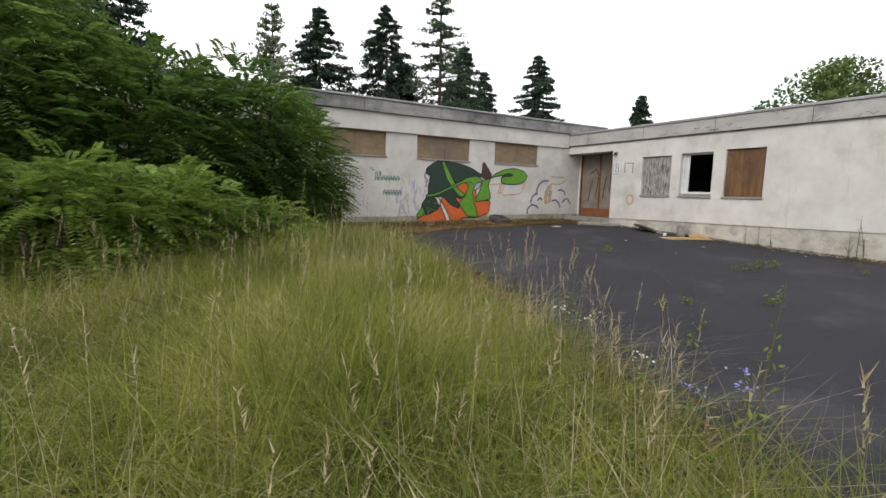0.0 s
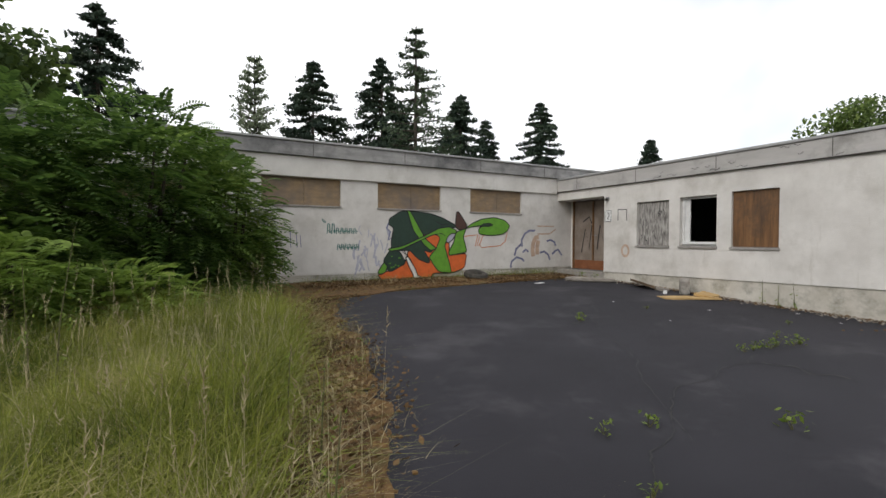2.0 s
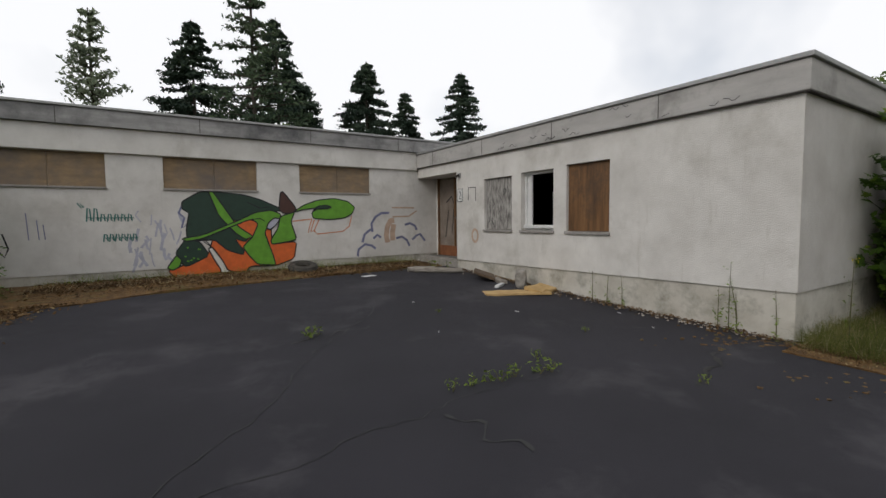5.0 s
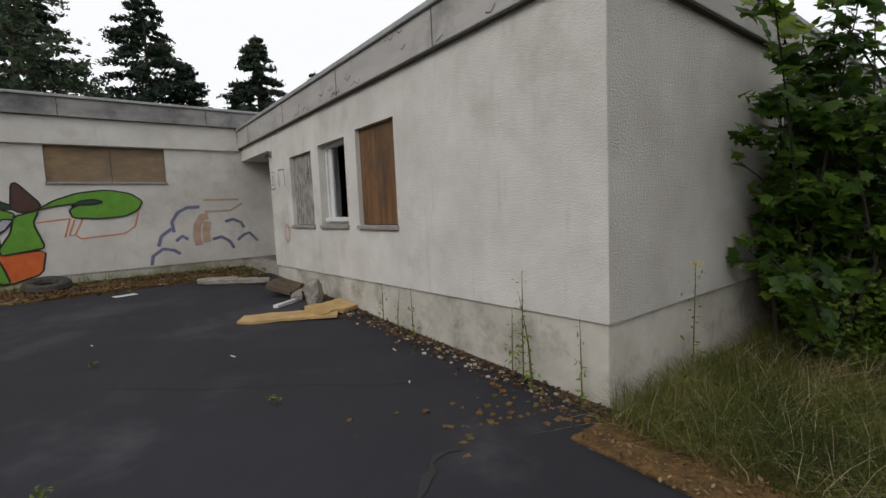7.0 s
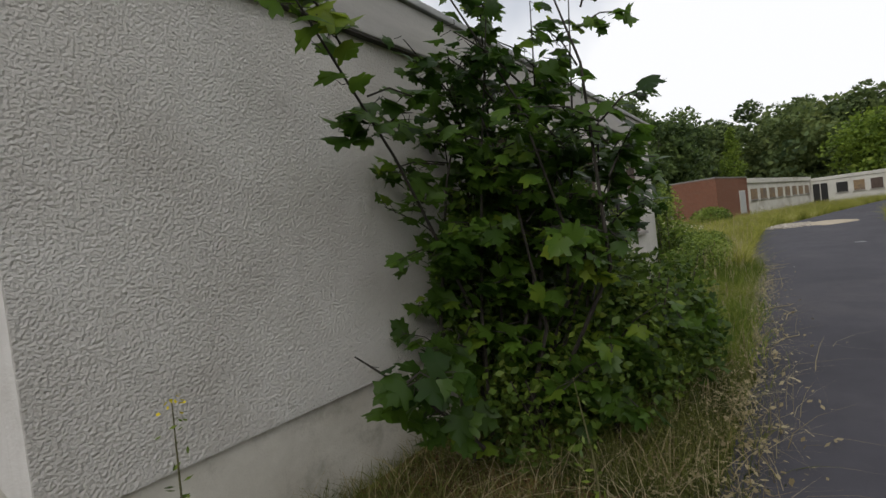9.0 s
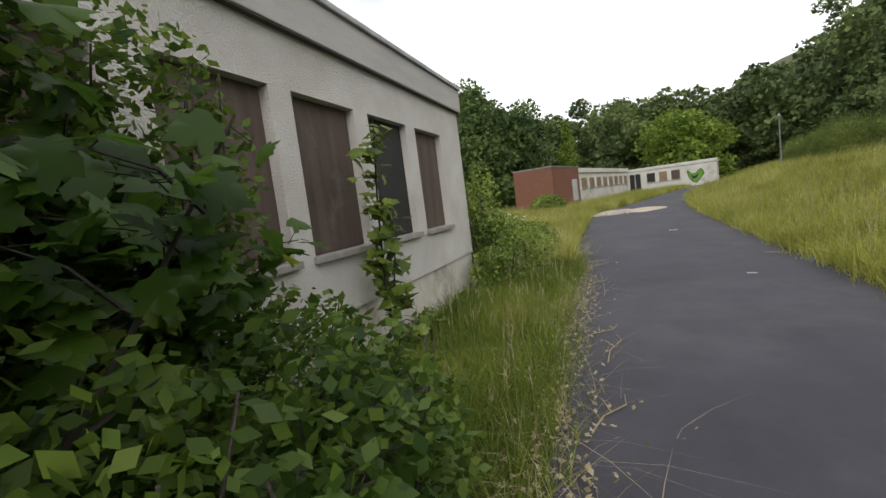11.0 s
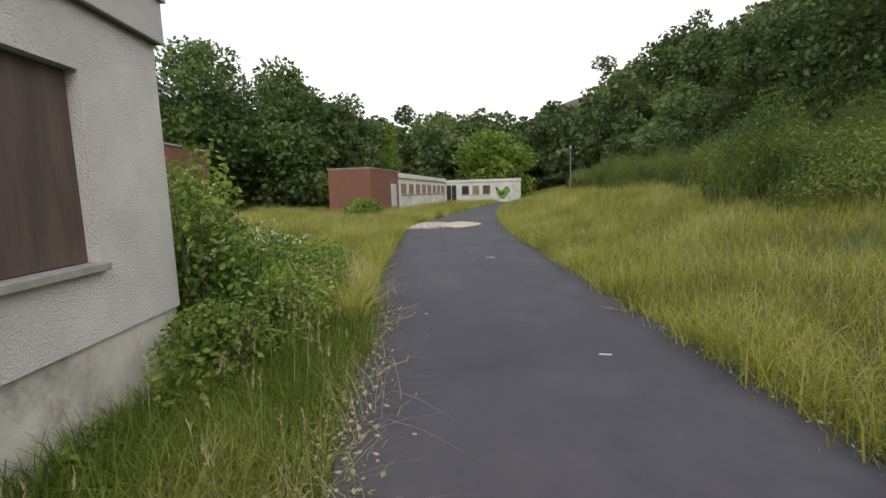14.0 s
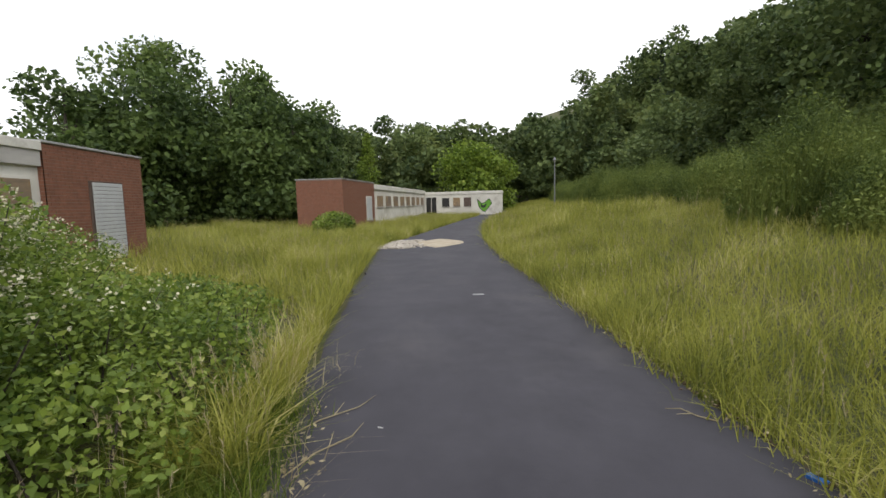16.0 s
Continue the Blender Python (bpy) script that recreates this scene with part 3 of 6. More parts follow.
def window_west(k, u0, u1, z0, z1, fill):
    w = thing("window_%d" % k, {"board_grey": "window closed with a weathered grey board", "open": "empty window with a white frame, dark inside",
                                "board_brown": "window closed with brown stained plywood"}[fill], "window", kind="structure")
    x = WX + 0.10
    fr = bmesh.new()
    t = 0.05
    for a, b_, c, d in ((u0, u0 + t, z0, z1), (u1 - t, u1, z0, z1), (u0 + t, u1 - t, z1 - t, z1), (u0 + t, u1 - t, z0, z0 + t)):
        box(x, x + 0.06, a + 0.001, b_ - 0.001, c + 0.001, d - 0.001, 0.005, fr)
    part("window_frame", fr, M["white_frame"] if fill == "open" else M["wood_old"], w)
    if fill == "open":
        part("sash", box(x + 0.02, x + 0.05, u1 - 0.17, u1 - 0.052, z0 + 0.05, z1 - 0.05, 0.004), M["white_frame"], w, "narrow white sash left standing")
        part("rail", box(x - 0.06, x + 0.05, u0 + 0.03, u1 - 0.03, z0 + 0.052, z0 + 0.11, 0.006), M["white_frame"], w, "broken white bottom rail")
    else:
        part("board", box(x - 0.045, x - 0.003, u0 + 0.004, u1 - 0.004, z0 + 0.02, z1 - 0.005, 0.003), M[fill], w)
    part("window_sill", box(WX - 0.035, WX + 0.16, u0 - 0.02, u1 + 0.02, z0 - 0.035, z0 + 0.012, 0.006), M["sill"], w)


for k, (win, fill) in enumerate(zip(WEST_WINDOWS, ("board_grey", "open", "board_brown"))):
    window_west(k + 1, *win, fill)


def window_south(k, u0, u1, z0, z1, fill):
    w = thing("window_%d" % k, "window closed with a %s board" % ("black" if fill == "black" else "dark weathered"), "window", kind="structure")
    y = SY + 0.11
    fr = bmesh.new()
    t = 0.04
    for a, b_, c, d in ((u0, u0 + t, z0, z1), (u1 - t, u1, z0, z1), (u0 + t, u1 - t, z1 - t, z1), (u0 + t, u1 - t, z0, z0 + t)):
        box(a + 0.001, b_ - 0.001, y, y + 0.06, c + 0.001, d - 0.001, 0.004, fr)
    part("window_frame", fr, M["board_dark"], w)
    part("board", box(u0 + 0.004, u1 - 0.004, y - 0.03, y - 0.002, z0 + 0.02, z1 - 0.005, 0.003), M[fill], w)
    part("window_sill", box(u0 - 0.03, u1 + 0.03, SY - 0.05, SY + 0.12, z0 - 0.04, z0 + 0.014, 0.008), M["sill"], w)


for k, (win, fill) in enumerate(zip(EAST_WINDOWS, ("board_dark", "board_dark", "board_dark", "black", "board_dark"))):
    window_south(k + 4, *win, fill)


def window_painted(k, u0, u1, z0, z1):
    w = thing("window_%d" % k, "low wide window closed with tan plywood", "window", kind="structure")
    y = GY + 0.05
    mid = u0 + 0.52 * (u1 - u0)
    part("board", box(u0 + 0.003, mid - 0.003, y, y + 0.02, z0 + 0.02, z1 - 0.003, 0.002), M["board_tan"], w)
    part("board", box(mid + 0.003, u1 - 0.003, y + 0.001, y + 0.021, z0 + 0.02, z1 - 0.003, 0.002), M["board_tan"], w)
    part("window_sill", box(u0 - 0.015, u1 + 0.015, GY - 0.03, GY + 0.08, z0 - 0.02, z0 + 0.016, 0.004), M["sill"], w)


for k, win in enumerate(GRAF_WINDOWS):
    window_painted(k + 9, *win)


# ---- graffiti, flat on the wall ----
def gx(u):
    return 4.297 + u * 0.006794


def gz(v):
    return 4.262 - v * 0.006384


def flat_poly(pts, off, on):
    bm = bmesh.new()
    vs = [bm.verts.new(on(u, v, off)) for u, v in pts]
    f = bm.faces.new(vs)
    f.normal_update()
    bmesh.ops.triangulate(bm, faces=[f])
    return bm


def soften(pts, rounds=1):
    for _ in range(rounds):
        out = []
        for (a, b_), (c, d) in zip(pts, pts[1:] + pts[:1]):
            out += [(a * 0.87 + c * 0.13, b_ * 0.87 + d * 0.13), (a * 0.13 + c * 0.87, b_ * 0.13 + d * 0.87)]
        pts = out
    return pts


def stroke(pts, width, off, on, closed=False, bm=None):
    bm = bm or bmesh.new()
    P2 = [Vector(p) for p in pts]
    if closed:
        P2 = P2 + [P2[0]]
    prev = None
    for i, p in enumerate(P2):
        d = (P2[min(i + 1, len(P2) - 1)] - P2[max(i - 1, 0)])
        if d.length < 1e-6:
            d = Vector((1, 0))
        n = Vector((-d.y, d.x)).normalized() * width / 2
        cur = (bm.verts.new(on(p.x + n.x, p.y + n.y, off)), bm.verts.new(on(p.x - n.x, p.y - n.y, off)))
        if prev:
            bm.faces.new((prev[0], prev[1], cur[1], cur[0]))
        prev = cur
    return bm


def on_painted(u, v, off):
    return (gx(u), GY - off, gz(v))


piece = thing("graffiti", "large green and orange graffiti piece with black outlines", "graffiti", kind="structure")
def on_wall(u, v, off):
    """A place on the painted wall, in centimetres along and up it."""
    return (u / 100, GY - off, v / 100)


def sprayed(k, key, pts):
    """The k-th layer of the piece: a field of colour and its black outline."""
    soft_pts = soften(pts)
    part("paint_field", flat_poly(soft_pts, 0.003 + 0.0012 * k, on_wall), M[key], piece)
    part("outline", stroke(soft_pts, 2.6, 0.0036 + 0.0012 * k, on_wall, True), M["p_black"], piece)


sprayed(0, "p_orange", [(695, 93), (727, 103), (767, 122), (777, 155), (860, 193), (891, 176), (893, 138), (946, 142), (939, 103), (899, 90), (845, 92), (837, 78), (784, 72), (708, 76)])
sprayed(1, "p_dark", [(724, 228), (754, 247), (772, 252), (790, 249), (838, 244), (870, 235), (899, 222), (915, 214), (915, 210), (889, 210), (860, 203), (824, 185), (818, 166), (848, 154), (838, 145), (817, 152), (835, 126), (833, 117), (802, 129), (780, 151), (730, 149), (730, 176), (736, 206), (724, 214)])
sprayed(2, "p_dark", [(728, 154), (753, 148), (769, 119), (727, 98), (714, 111), (710, 128)])
sprayed(3, "p_brown", [(909, 212), (913, 250), (919, 253), (946, 218), (943, 206), (920, 204)])
sprayed(4, "p_orange", [(799, 195), (827, 189), (843, 193), (865, 187), (863, 165), (852, 154), (823, 171)])
sprayed(5, "p_green", [(771, 252), (781, 248), (798, 220), (823, 179), (855, 155), (838, 150), (819, 164), (789, 200), (778, 231)])
sprayed(6, "p_green", [(720, 155), (758, 161), (824, 189), (860, 207), (893, 212), (913, 203), (911, 192), (886, 181), (878, 163), (886, 136), (894, 113), (899, 91), (862, 95), (846, 113), (833, 133), (843, 145), (853, 155), (865, 182), (852, 194), (758, 154), (730, 149)])
sprayed(7, "p_green", [(911, 198), (943, 208), (934, 186), (946, 146), (926, 142), (892, 137), (890, 147), (906, 173)])
sprayed(8, "p_green", [(937, 206), (963, 223), (995, 235), (1035, 240), (1069, 233), (1086, 219), (1078, 203), (1058, 193), (1021, 190), (985, 193), (981, 206), (997, 218), (961, 213)])
sprayed(9, "p_green", [(694, 98), (711, 123), (720, 112), (715, 99), (703, 93)])
sprayed(10, "p_white", [(767, 134), (776, 135), (794, 105), (802, 86), (838, 76), (781, 74), (790, 87), (778, 109)])
sprayed(11, "p_haze", [(887, 186), (899, 195), (911, 193), (901, 178), (888, 169), (882, 174)])
sprayed(12, "p_dark", [(984, 211), (995, 221), (1015, 224), (1029, 219), (1015, 215), (994, 215)])
for pts in ([(938, 187), (981, 192)], [(981, 192), (972, 161), (986, 165), (998, 191)], [(987, 190), (978, 164)], [(986, 165), (993, 157), (1055, 162), (1071, 174), (1078, 199)]):
    part("orange_line", stroke(pts, 2.2, 0.004, on_wall), M["p_line"], piece)
for pts in ([(844, 229), (870, 216), (889, 219)], [(758, 156), (773, 137), (791, 109)], [(776, 134), (757, 150)], [(850, 192), (869, 194), (879, 188)]):
    part("orange_line", stroke(pts, 1.6, 0.0205, on_wall), M["p_black"], piece)
rs = random.Random(4)
for k in range(10):
    u, v = rs.uniform(724, 755), rs.uniform(106, 139)
    part("dot", flat_poly(soften([(u - 2.2, v), (u, v - 2.2), (u + 2.2, v), (u, v + 2.2)]), 0.0205, on_wall), M["p_green"], piece)

tag = thing("graffiti", "teal spray tag of unreadable letters", "graffiti", kind="structure")
for j, (u0, v0, n, s) in enumerate(((212, 330, 7, 15), (246, 388, 6, 13))):
    for k in range(n):
        u = u0 + k * s
        hh = 38 if k < 2 and j == 0 else 22
        pts = [(u, v0 + 40), (u + 3, v0 + 40 - hh), (u + 8, v0 + 42 - hh), (u + 10, v0 + 38), (u + 4, v0 + 28), (u + s, v0 + 30)]
        part("letter_stroke", stroke(pts, 3.2, 0.003, on_painted), M["p_teal"], tag)
part("letter_stroke", stroke([(195, 318), (203, 332), (200, 318), (208, 330)], 4, 0.003, on_painted), M["p_teal"], tag)
scrawl = thing("graffiti", "black looping scrawl on the pale wall", "graffiti", kind="structure")
part("line", stroke([(-10, 350), (10, 400), (20, 380), (45, 345), (30, 390), (5, 412), (35, 440), (48, 462), (56, 440), (46, 400)], 3.5, 0.003, on_painted), M["p_black"], scrawl)
part("line", stroke([(-40, 400), (0, 402), (30, 396), (0, 410), (-30, 418)], 3.5, 0.0034, on_painted), M["p_black"], scrawl)
for u in (92, 112, 124):
    part("line", stroke([(u, 345 + (u - 92)), (u + 3, 418)], 2.2, 0.003, on_painted), M["p_blue"], scrawl)
haze = thing("graffiti", "faded pale violet spray marks", "graffiti", kind="structure")
for k in range(26):
    u, v = rs.uniform(300, 430), rs.uniform(330, 480)
    pts = [(u, v), (u + rs.uniform(-8, 8), v + rs.uniform(10, 30)), (u + rs.uniform(-14, 14), v + rs.uniform(30, 55))]
    part("mark", stroke(pts, rs.uniform(3, 8), 0.0022 + 0.00002 * k, on_painted), M["p_haze"], haze)
part("mark", stroke([(436, 318), (424, 345), (438, 360), (430, 392), (446, 380)], 6, 0.003, on_painted), M["p_blue"], haze)


arcs = thing("graffiti", "faded blue arcs over a pale orange spray cloud", "graffiti", kind="structure")
part("cloud", stroke([(1172, 131), (1169, 150), (1172, 171), (1181, 186), (1192, 187)], 14, 0.0022, on_wall), M["p_rust"], arcs)
part("cloud", stroke([(1187, 136), (1186, 156), (1190, 177)], 14, 0.0024, on_wall), M["p_rust"], arcs)
part("cloud", stroke([(1186, 219), (1250, 219)], 4, 0.0026, on_wall), M["p_rust"], arcs)
part("cloud", stroke([(1187, 196), (1234, 197), (1257, 211)], 4, 0.0028, on_wall), M["p_rust"], arcs)
part("arc", stroke([(1131, 159), (1129, 179), (1140, 196), (1156, 205), (1178, 206)], 6.0, 0.0032, on_wall), M["p_blue"], arcs)
part("arc", stroke([(1091, 100), (1094, 117), (1111, 129), (1129, 125), (1139, 117)], 6.0, 0.0034, on_wall), M["p_blue"], arcs)
part("arc", stroke([(1104, 134), (1110, 153), (1127, 166)], 6.0, 0.0036, on_wall), M["p_blue"], arcs)
part("arc", stroke([(1133, 142), (1144, 151), (1154, 144)], 6.0, 0.0038, on_wall), M["p_blue"], arcs)
part("arc", stroke([(1196, 141), (1213, 145), (1228, 135), (1235, 120)], 6.0, 0.0040, on_wall), M["p_blue"], arcs)
part("arc", stroke([(1222, 175), (1237, 179), (1252, 172), (1257, 161)], 6.0, 0.0042, on_wall), M["p_blue"], arcs)
part("arc", stroke([(1243, 136), (1255, 146), (1267, 150), (1282, 132)], 6.0, 0.0044, on_wall), M["p_blue"], arcs)


def on_west(u, v, off):
    return (WX - off, 6.115 + (u - 6.1) * 1.026, 1.648 + (v - 1.46) * 1.05)


plate = tagged(part("house_number_plate", box(WX - 0.012, WX - 0.001, 9.973, 10.19, 2.268, 2.572, 0.003), M["white_frame"]), "small white house number plate with a dark rim", "sign", kind="")
part("rim", stroke([(9.87, 2.06), (10.06, 2.06), (10.06, 2.33), (9.87, 2.33)], 0.014, 0.0135, on_west, True), M["p_black"], plate)
part("digit_bar", stroke([(9.99, 2.27), (9.94, 2.27), (9.93, 2.20), (9.99, 2.12), (9.92, 2.12)], 0.018, 0.0138, on_west), M["p_black"], plate)
mark = thing("graffiti", "black angular outline sprayed by the door", "graffiti", kind="structure")
part("line", stroke([(9.40, 2.06), (9.40, 2.33), (9.66, 2.34), (9.66, 2.08)], 0.022, 0.003, on_west), M["p_black"], mark)
ring = thing("graffiti", "faded rust-coloured ring on the wall", "graffiti", kind="structure")
part("ring", stroke([(9.43 + 0.10 * math.cos(a), 1.34 + 0.13 * math.sin(a)) for a in np.linspace(0, 6.28, 18)], 0.055, 0.003, on_west), M["p_rust"], ring)
fascia_marks = thing("crack", "fine dark cracks in the concrete fascia", "crack", kind="structure")
rk = random.Random(17)
for k in range(16):
    y0, z0 = rk.uniform(4.0, 9.5), rk.choice((3.215, 3.225, 3.30, 3.45))
    pts = [(y0 + 0.04 * q + rk.uniform(-0.02, 0.02), z0 + 0.03 * abs((q % 4) - 1.5) + rk.uniform(0, 0.03)) for q in range(rk.randint(3, 7))]
    part("line", stroke(pts, 0.008, 0.0, lambda u, v, o: (WX - 0.0632, u, v)), M["p_black"], fascia_marks)
lamp = thing("wall_lamp", "small rusty bulkhead lamp base above the door side", "lamp", at=(WX, 10.1, 2.87))
part("base", box(-0.03, -0.001, -0.05, 0.05, -0.05, 0.05, 0.01), M["metal_grey"], lamp)
part("socket", tube([(-0.03, 0, 0), (-0.09, 0, -0.02), (-0.10, 0, -0.06)], [0.025, 0.03, 0.02], 8), M["rubber"], lamp)
grey_marks = thing("graffiti", "black tag strokes on the entrance door", "graffiti", kind="structure")
for pts in ([(11.6, 1.2), (11.45, 1.9), (11.3, 1.3), (11.2, 2.0)], [(11.55, 2.1), (11.3, 2.25), (11.2, 2.05)], [(11.0, 1.3), (10.9, 2.0), (10.75, 1.5), (10.72, 2.1)]):
    part("line", stroke(pts, 0.035, 0.0, lambda u, v, o: (13.222, u, v + 0.22)), M["p_black"], grey_marks)
grey_tag = thing("graffiti", "dark scribbled strokes on the grey board", "graffiti", kind="structure")
for k in range(16):
    y0, z0 = rs.uniform(8.40, 9.14), rs.uniform(1.85, 2.62)
    part("line", stroke([(y0, z0), (y0 + rs.uniform(-0.04, 0.04), z0 - 0.07), (y0 + rs.uniform(-0.05, 0.05), z0 - 0.14)], 0.013, 0.0, lambda u, v, o: (WX + 0.0535, min(max(u, 8.36), 9.18), v)), M["p_black"], grey_tag)


# ---- the other pavilions ----
def simple_window(name, x0, x1, y0, y1, z0, z1, fill, parent, face):
    """A far window: frame, board or pane, sill. face 'w' looks to -x, 's' to -y."""
    w = thing(name)
    w.parent = parent
    t = 0.07
    if face == "w":
        part("frame", box(x0 - 0.03, x0 + 0.05, y0 - t, y1 + t, z0 - t, z1 + t, 0.01), M["far_white"], w)
        part("pane", box(x0 - 0.045, x0 - 0.031, y0, y1, z0, z1), M[fill], w)
        part("sill", box(x0 - 0.10, x0 - 0.032, y0 - t, y1 + t, z0 - 0.1, z0 - 0.02, 0.01), M["sill"], w)
    else:
        part("frame", box(x0 - t, x1 + t, y0 - 0.03, y0 + 0.05, z0 - t, z1 + t, 0.01), M["far_white"], w)
        part("pane", box(x0, x1, y0 - 0.045, y0 - 0.031, z0, z1), M[fill], w)
        part("sill", box(x0 - t, x1 + t, y0 - 0.10, y0 - 0.032, z0 - 0.1, z0 - 0.02, 0.01), M["sill"], w)
    return w


def brick_block(parent, x0, x1, y0, y1, z0, z1, courses_from):
    """A brick block: a mortar core, and courses of brick standing proud of it on the two faces that are seen."""
    part("core", box(x0 + 0.015, x1 - 0.015, y0 + 0.015, y1 - 0.015, z0, z1), M["mortar"], parent)
    vs, fs = [], []
    nz = int((z1 - z0) / 0.083)
    for j in range(nz):
        zb = z0 + j * 0.083
        if zb < courses_from:
            continue
        for face in ("s", "w"):
            a, b_ = (x0, x1) if face == "s" else (y0, y1)
            u = a - (0.125 if j % 2 else 0.0)
            while u < b_:
                p, q = max(u, a), min(u + 0.24, b_)
                u += 0.25
                if q - p < 0.04:
                    continue
                n0 = len(vs)
                for (uu, zz) in ((p, zb), (q, zb), (q, zb + 0.072), (p, zb + 0.072)):
                    vs.append((uu, y0, zz) if face == "s" else (x0, uu, zz))
                for (uu, zz) in ((p, zb), (q, zb), (q, zb + 0.072), (p, zb + 0.072)):
                    vs.append((uu, y0 + 0.016, zz) if face == "s" else (x0 + 0.016, uu, zz))
                fs += [(n0, n0 + 1, n0 + 2, n0 + 3), (n0, n0 + 4, n0 + 5, n0 + 1), (n0 + 1, n0 + 5, n0 + 6, n0 + 2), (n0 + 2, n0 + 6, n0 + 7, n0 + 3), (n0 + 3, n0 + 7, n0 + 4, n0)]
    ob = mesh_part("brickwork", mesh_from("brickwork", vs, fs, [M["brick"]]), parent, "red brick courses")
    ob["kind"] = "stuff"
    part("coping", box(x0 - 0.04, x1 + 0.04, y0 - 0.04, y1 + 0.04, z1, z1 + 0.06, 0.01), M["edge_metal"], parent)


mid_house = thing("pavilion", "single-storey pavilion with a red brick end and roller shutter", "building")
MX0, MX1, MY = 31.5, 35.3, 9.5
brick_block(mid_house, MX0, MX1, MY, MY + 7, 0.3, 3.64, 0.4)
part("wall", box(24, MX0 - 0.01, MY + 0.12, MY + 7, 0.2, 3.1), M["far_white"], mid_house, "white rendered wall")
part("fascia", box(24, MX0 - 0.012, MY + 0.02, MY + 7.05, 3.1, 3.45, 0.02), M["fascia"], mid_house)
part("fascia_strip", box(24, MX0 - 0.014, MY - 0.03, MY + 7.08, 3.45, 3.66, 0.02), M["far_white"], mid_house)
sh = thing("shutter")
sh.parent = mid_house
part("shutter_frame", box(32.9, 34.25, MY - 0.04, MY + 0.05, 0.70, 2.85, 0.01), M["board_dark"], sh)
for k in range(20):
    z0 = 0.75 + k * 0.1035
    part("slat", box(32.97, 34.18, MY - 0.075, MY - 0.045, z0, z0 + 0.095, 0.012), M["shutter"], sh)
for k in range(3):
    simple_window("window", 25.0 + 2.3 * k, 26.6 + 2.3 * k, MY + 0.12, 0, 1.9, 2.8, "board_tan", mid_house, "s")

FAR_AT, FAR_TURN = (55.0, 3.8, 0), -12.5
far_house = thing("pavilion", "long white pavilion with a red brick end and sprayed wing", "building", at=FAR_AT, turn=FAR_TURN)
FX, FY0, FY1, FZ = 21.5, -9.3, 0.0, 3.4
BX0, BX1 = -6.6, 0.0
brick_block(far_house, BX0, BX1, FY1, FY1 + 3.0, 0.2, 3.66, 0.4)
part("wall", box(BX1 + 0.01, FX + 7, FY1 + 0.1, FY1 + 2.95, 0.2, 3.25), M["far_white"], far_house, "flaking white wall")
part("wing_wall", box(FX, FX + 7, FY0, FY1 + 0.09, 0.2, 3.05), M["far_white"], far_house, "white wing wall")
part("fascia", box(BX1 + 0.02, FX - 0.1, FY1 - 0.02, FY1 + 2.98, 3.20, 3.60, 0.03), M["far_white"], far_house)
part("wing_fascia", box(FX - 0.08, FX + 7.1, FY0 - 0.08, FY1 + 2.9, 3.06, FZ, 0.03), M["far_white"], far_house)
# solid black slab; the unlit inside of the entrance is painted, not open
part("doorway_dark", box(FX - 0.05, FX + 0.05, -1.35, -0.1, 0.7, 2.75), M["black"], far_house, "black panel painted as the dark inside the entrance")
for a, b_ in ((-1.43, -1.35), (-0.76, -0.69), (-0.1, -0.02)):
    part("door_post", box(FX - 0.09, FX - 0.051, a, b_, 0.7, 2.8), M["far_white"], far_house)
for y0, y1, fill in ((-2.95, -2.05, "black"), (-4.25, -3.4, "board_tan"), (-5.6, -4.7, "board_dark")):
    simple_window("window", FX, 0, y0, y1, 1.6, 2.65, fill, far_house, "w")
for k in range(8):
    simple_window("window", 0.9 + 2.55 * k, 2.6 + 2.55 * k, FY1 + 0.1, 0, 1.9, 2.75, "board_tan", far_house, "s")
simple_window("window", -2.0, -0.8, FY1, 0, 1.0, 2.6, "shutter", far_house, "s")


def on_far(u, v, off):
    return (FX - off, (u - 0.2) * 0.85 - 7.2, 0.9 + (v - 2.5) * 0.9)


far_piece = thing("graffiti", "green winged graffiti on the white wing", "graffiti", kind="structure", at=FAR_AT, turn=FAR_TURN)
part("paint_field", flat_poly(soften([(1.25, 4.2), (0.6, 3.6), (0.2, 3.7), (-0.45, 4.25), (-0.85, 3.6), (-0.3, 3.0), (0.1, 2.5), (0.5, 2.6), (1.0, 3.2)]), 0.012, on_far), M["p_green"], far_piece)
part("paint_field", flat_poly(soften([(0.8, 3.6), (0.4, 3.3), (-0.2, 3.7), (0.1, 3.1), (0.6, 3.0)]), 0.02, on_far), M["p_black"], far_piece)
part("outline", stroke(soften([(1.25, 4.2), (0.6, 3.6), (0.2, 3.7), (-0.45, 4.25), (-0.85, 3.6), (-0.3, 3.0), (0.1, 2.5), (0.5, 2.6), (1.0, 3.2)]), 0.09, 0.024, on_far, True), M["p_black"], far_piece)

# a lamp post far along the lane
post = thing("street_lamp", "thin grey lamp post beside the lane", "street lamp", at=(62, -12.4, height(62, -12.4)))
part("pole", tube([(0, 0, -0.2), (0, 0, 2.0), (0, 0, 4.2)], [0.07, 0.06, 0.045], 8), M["metal_grey"], post)
part("lantern", tube([(0, 0, 4.2), (0, 0, 4.35), (0, 0, 4.6)], [0.10, 0.16, 0.05], 8), M["metal_grey"], post)


# ---- things on the yard ----
def gz0(x, y, lift=0.02):
    return plain(x, y) + lift


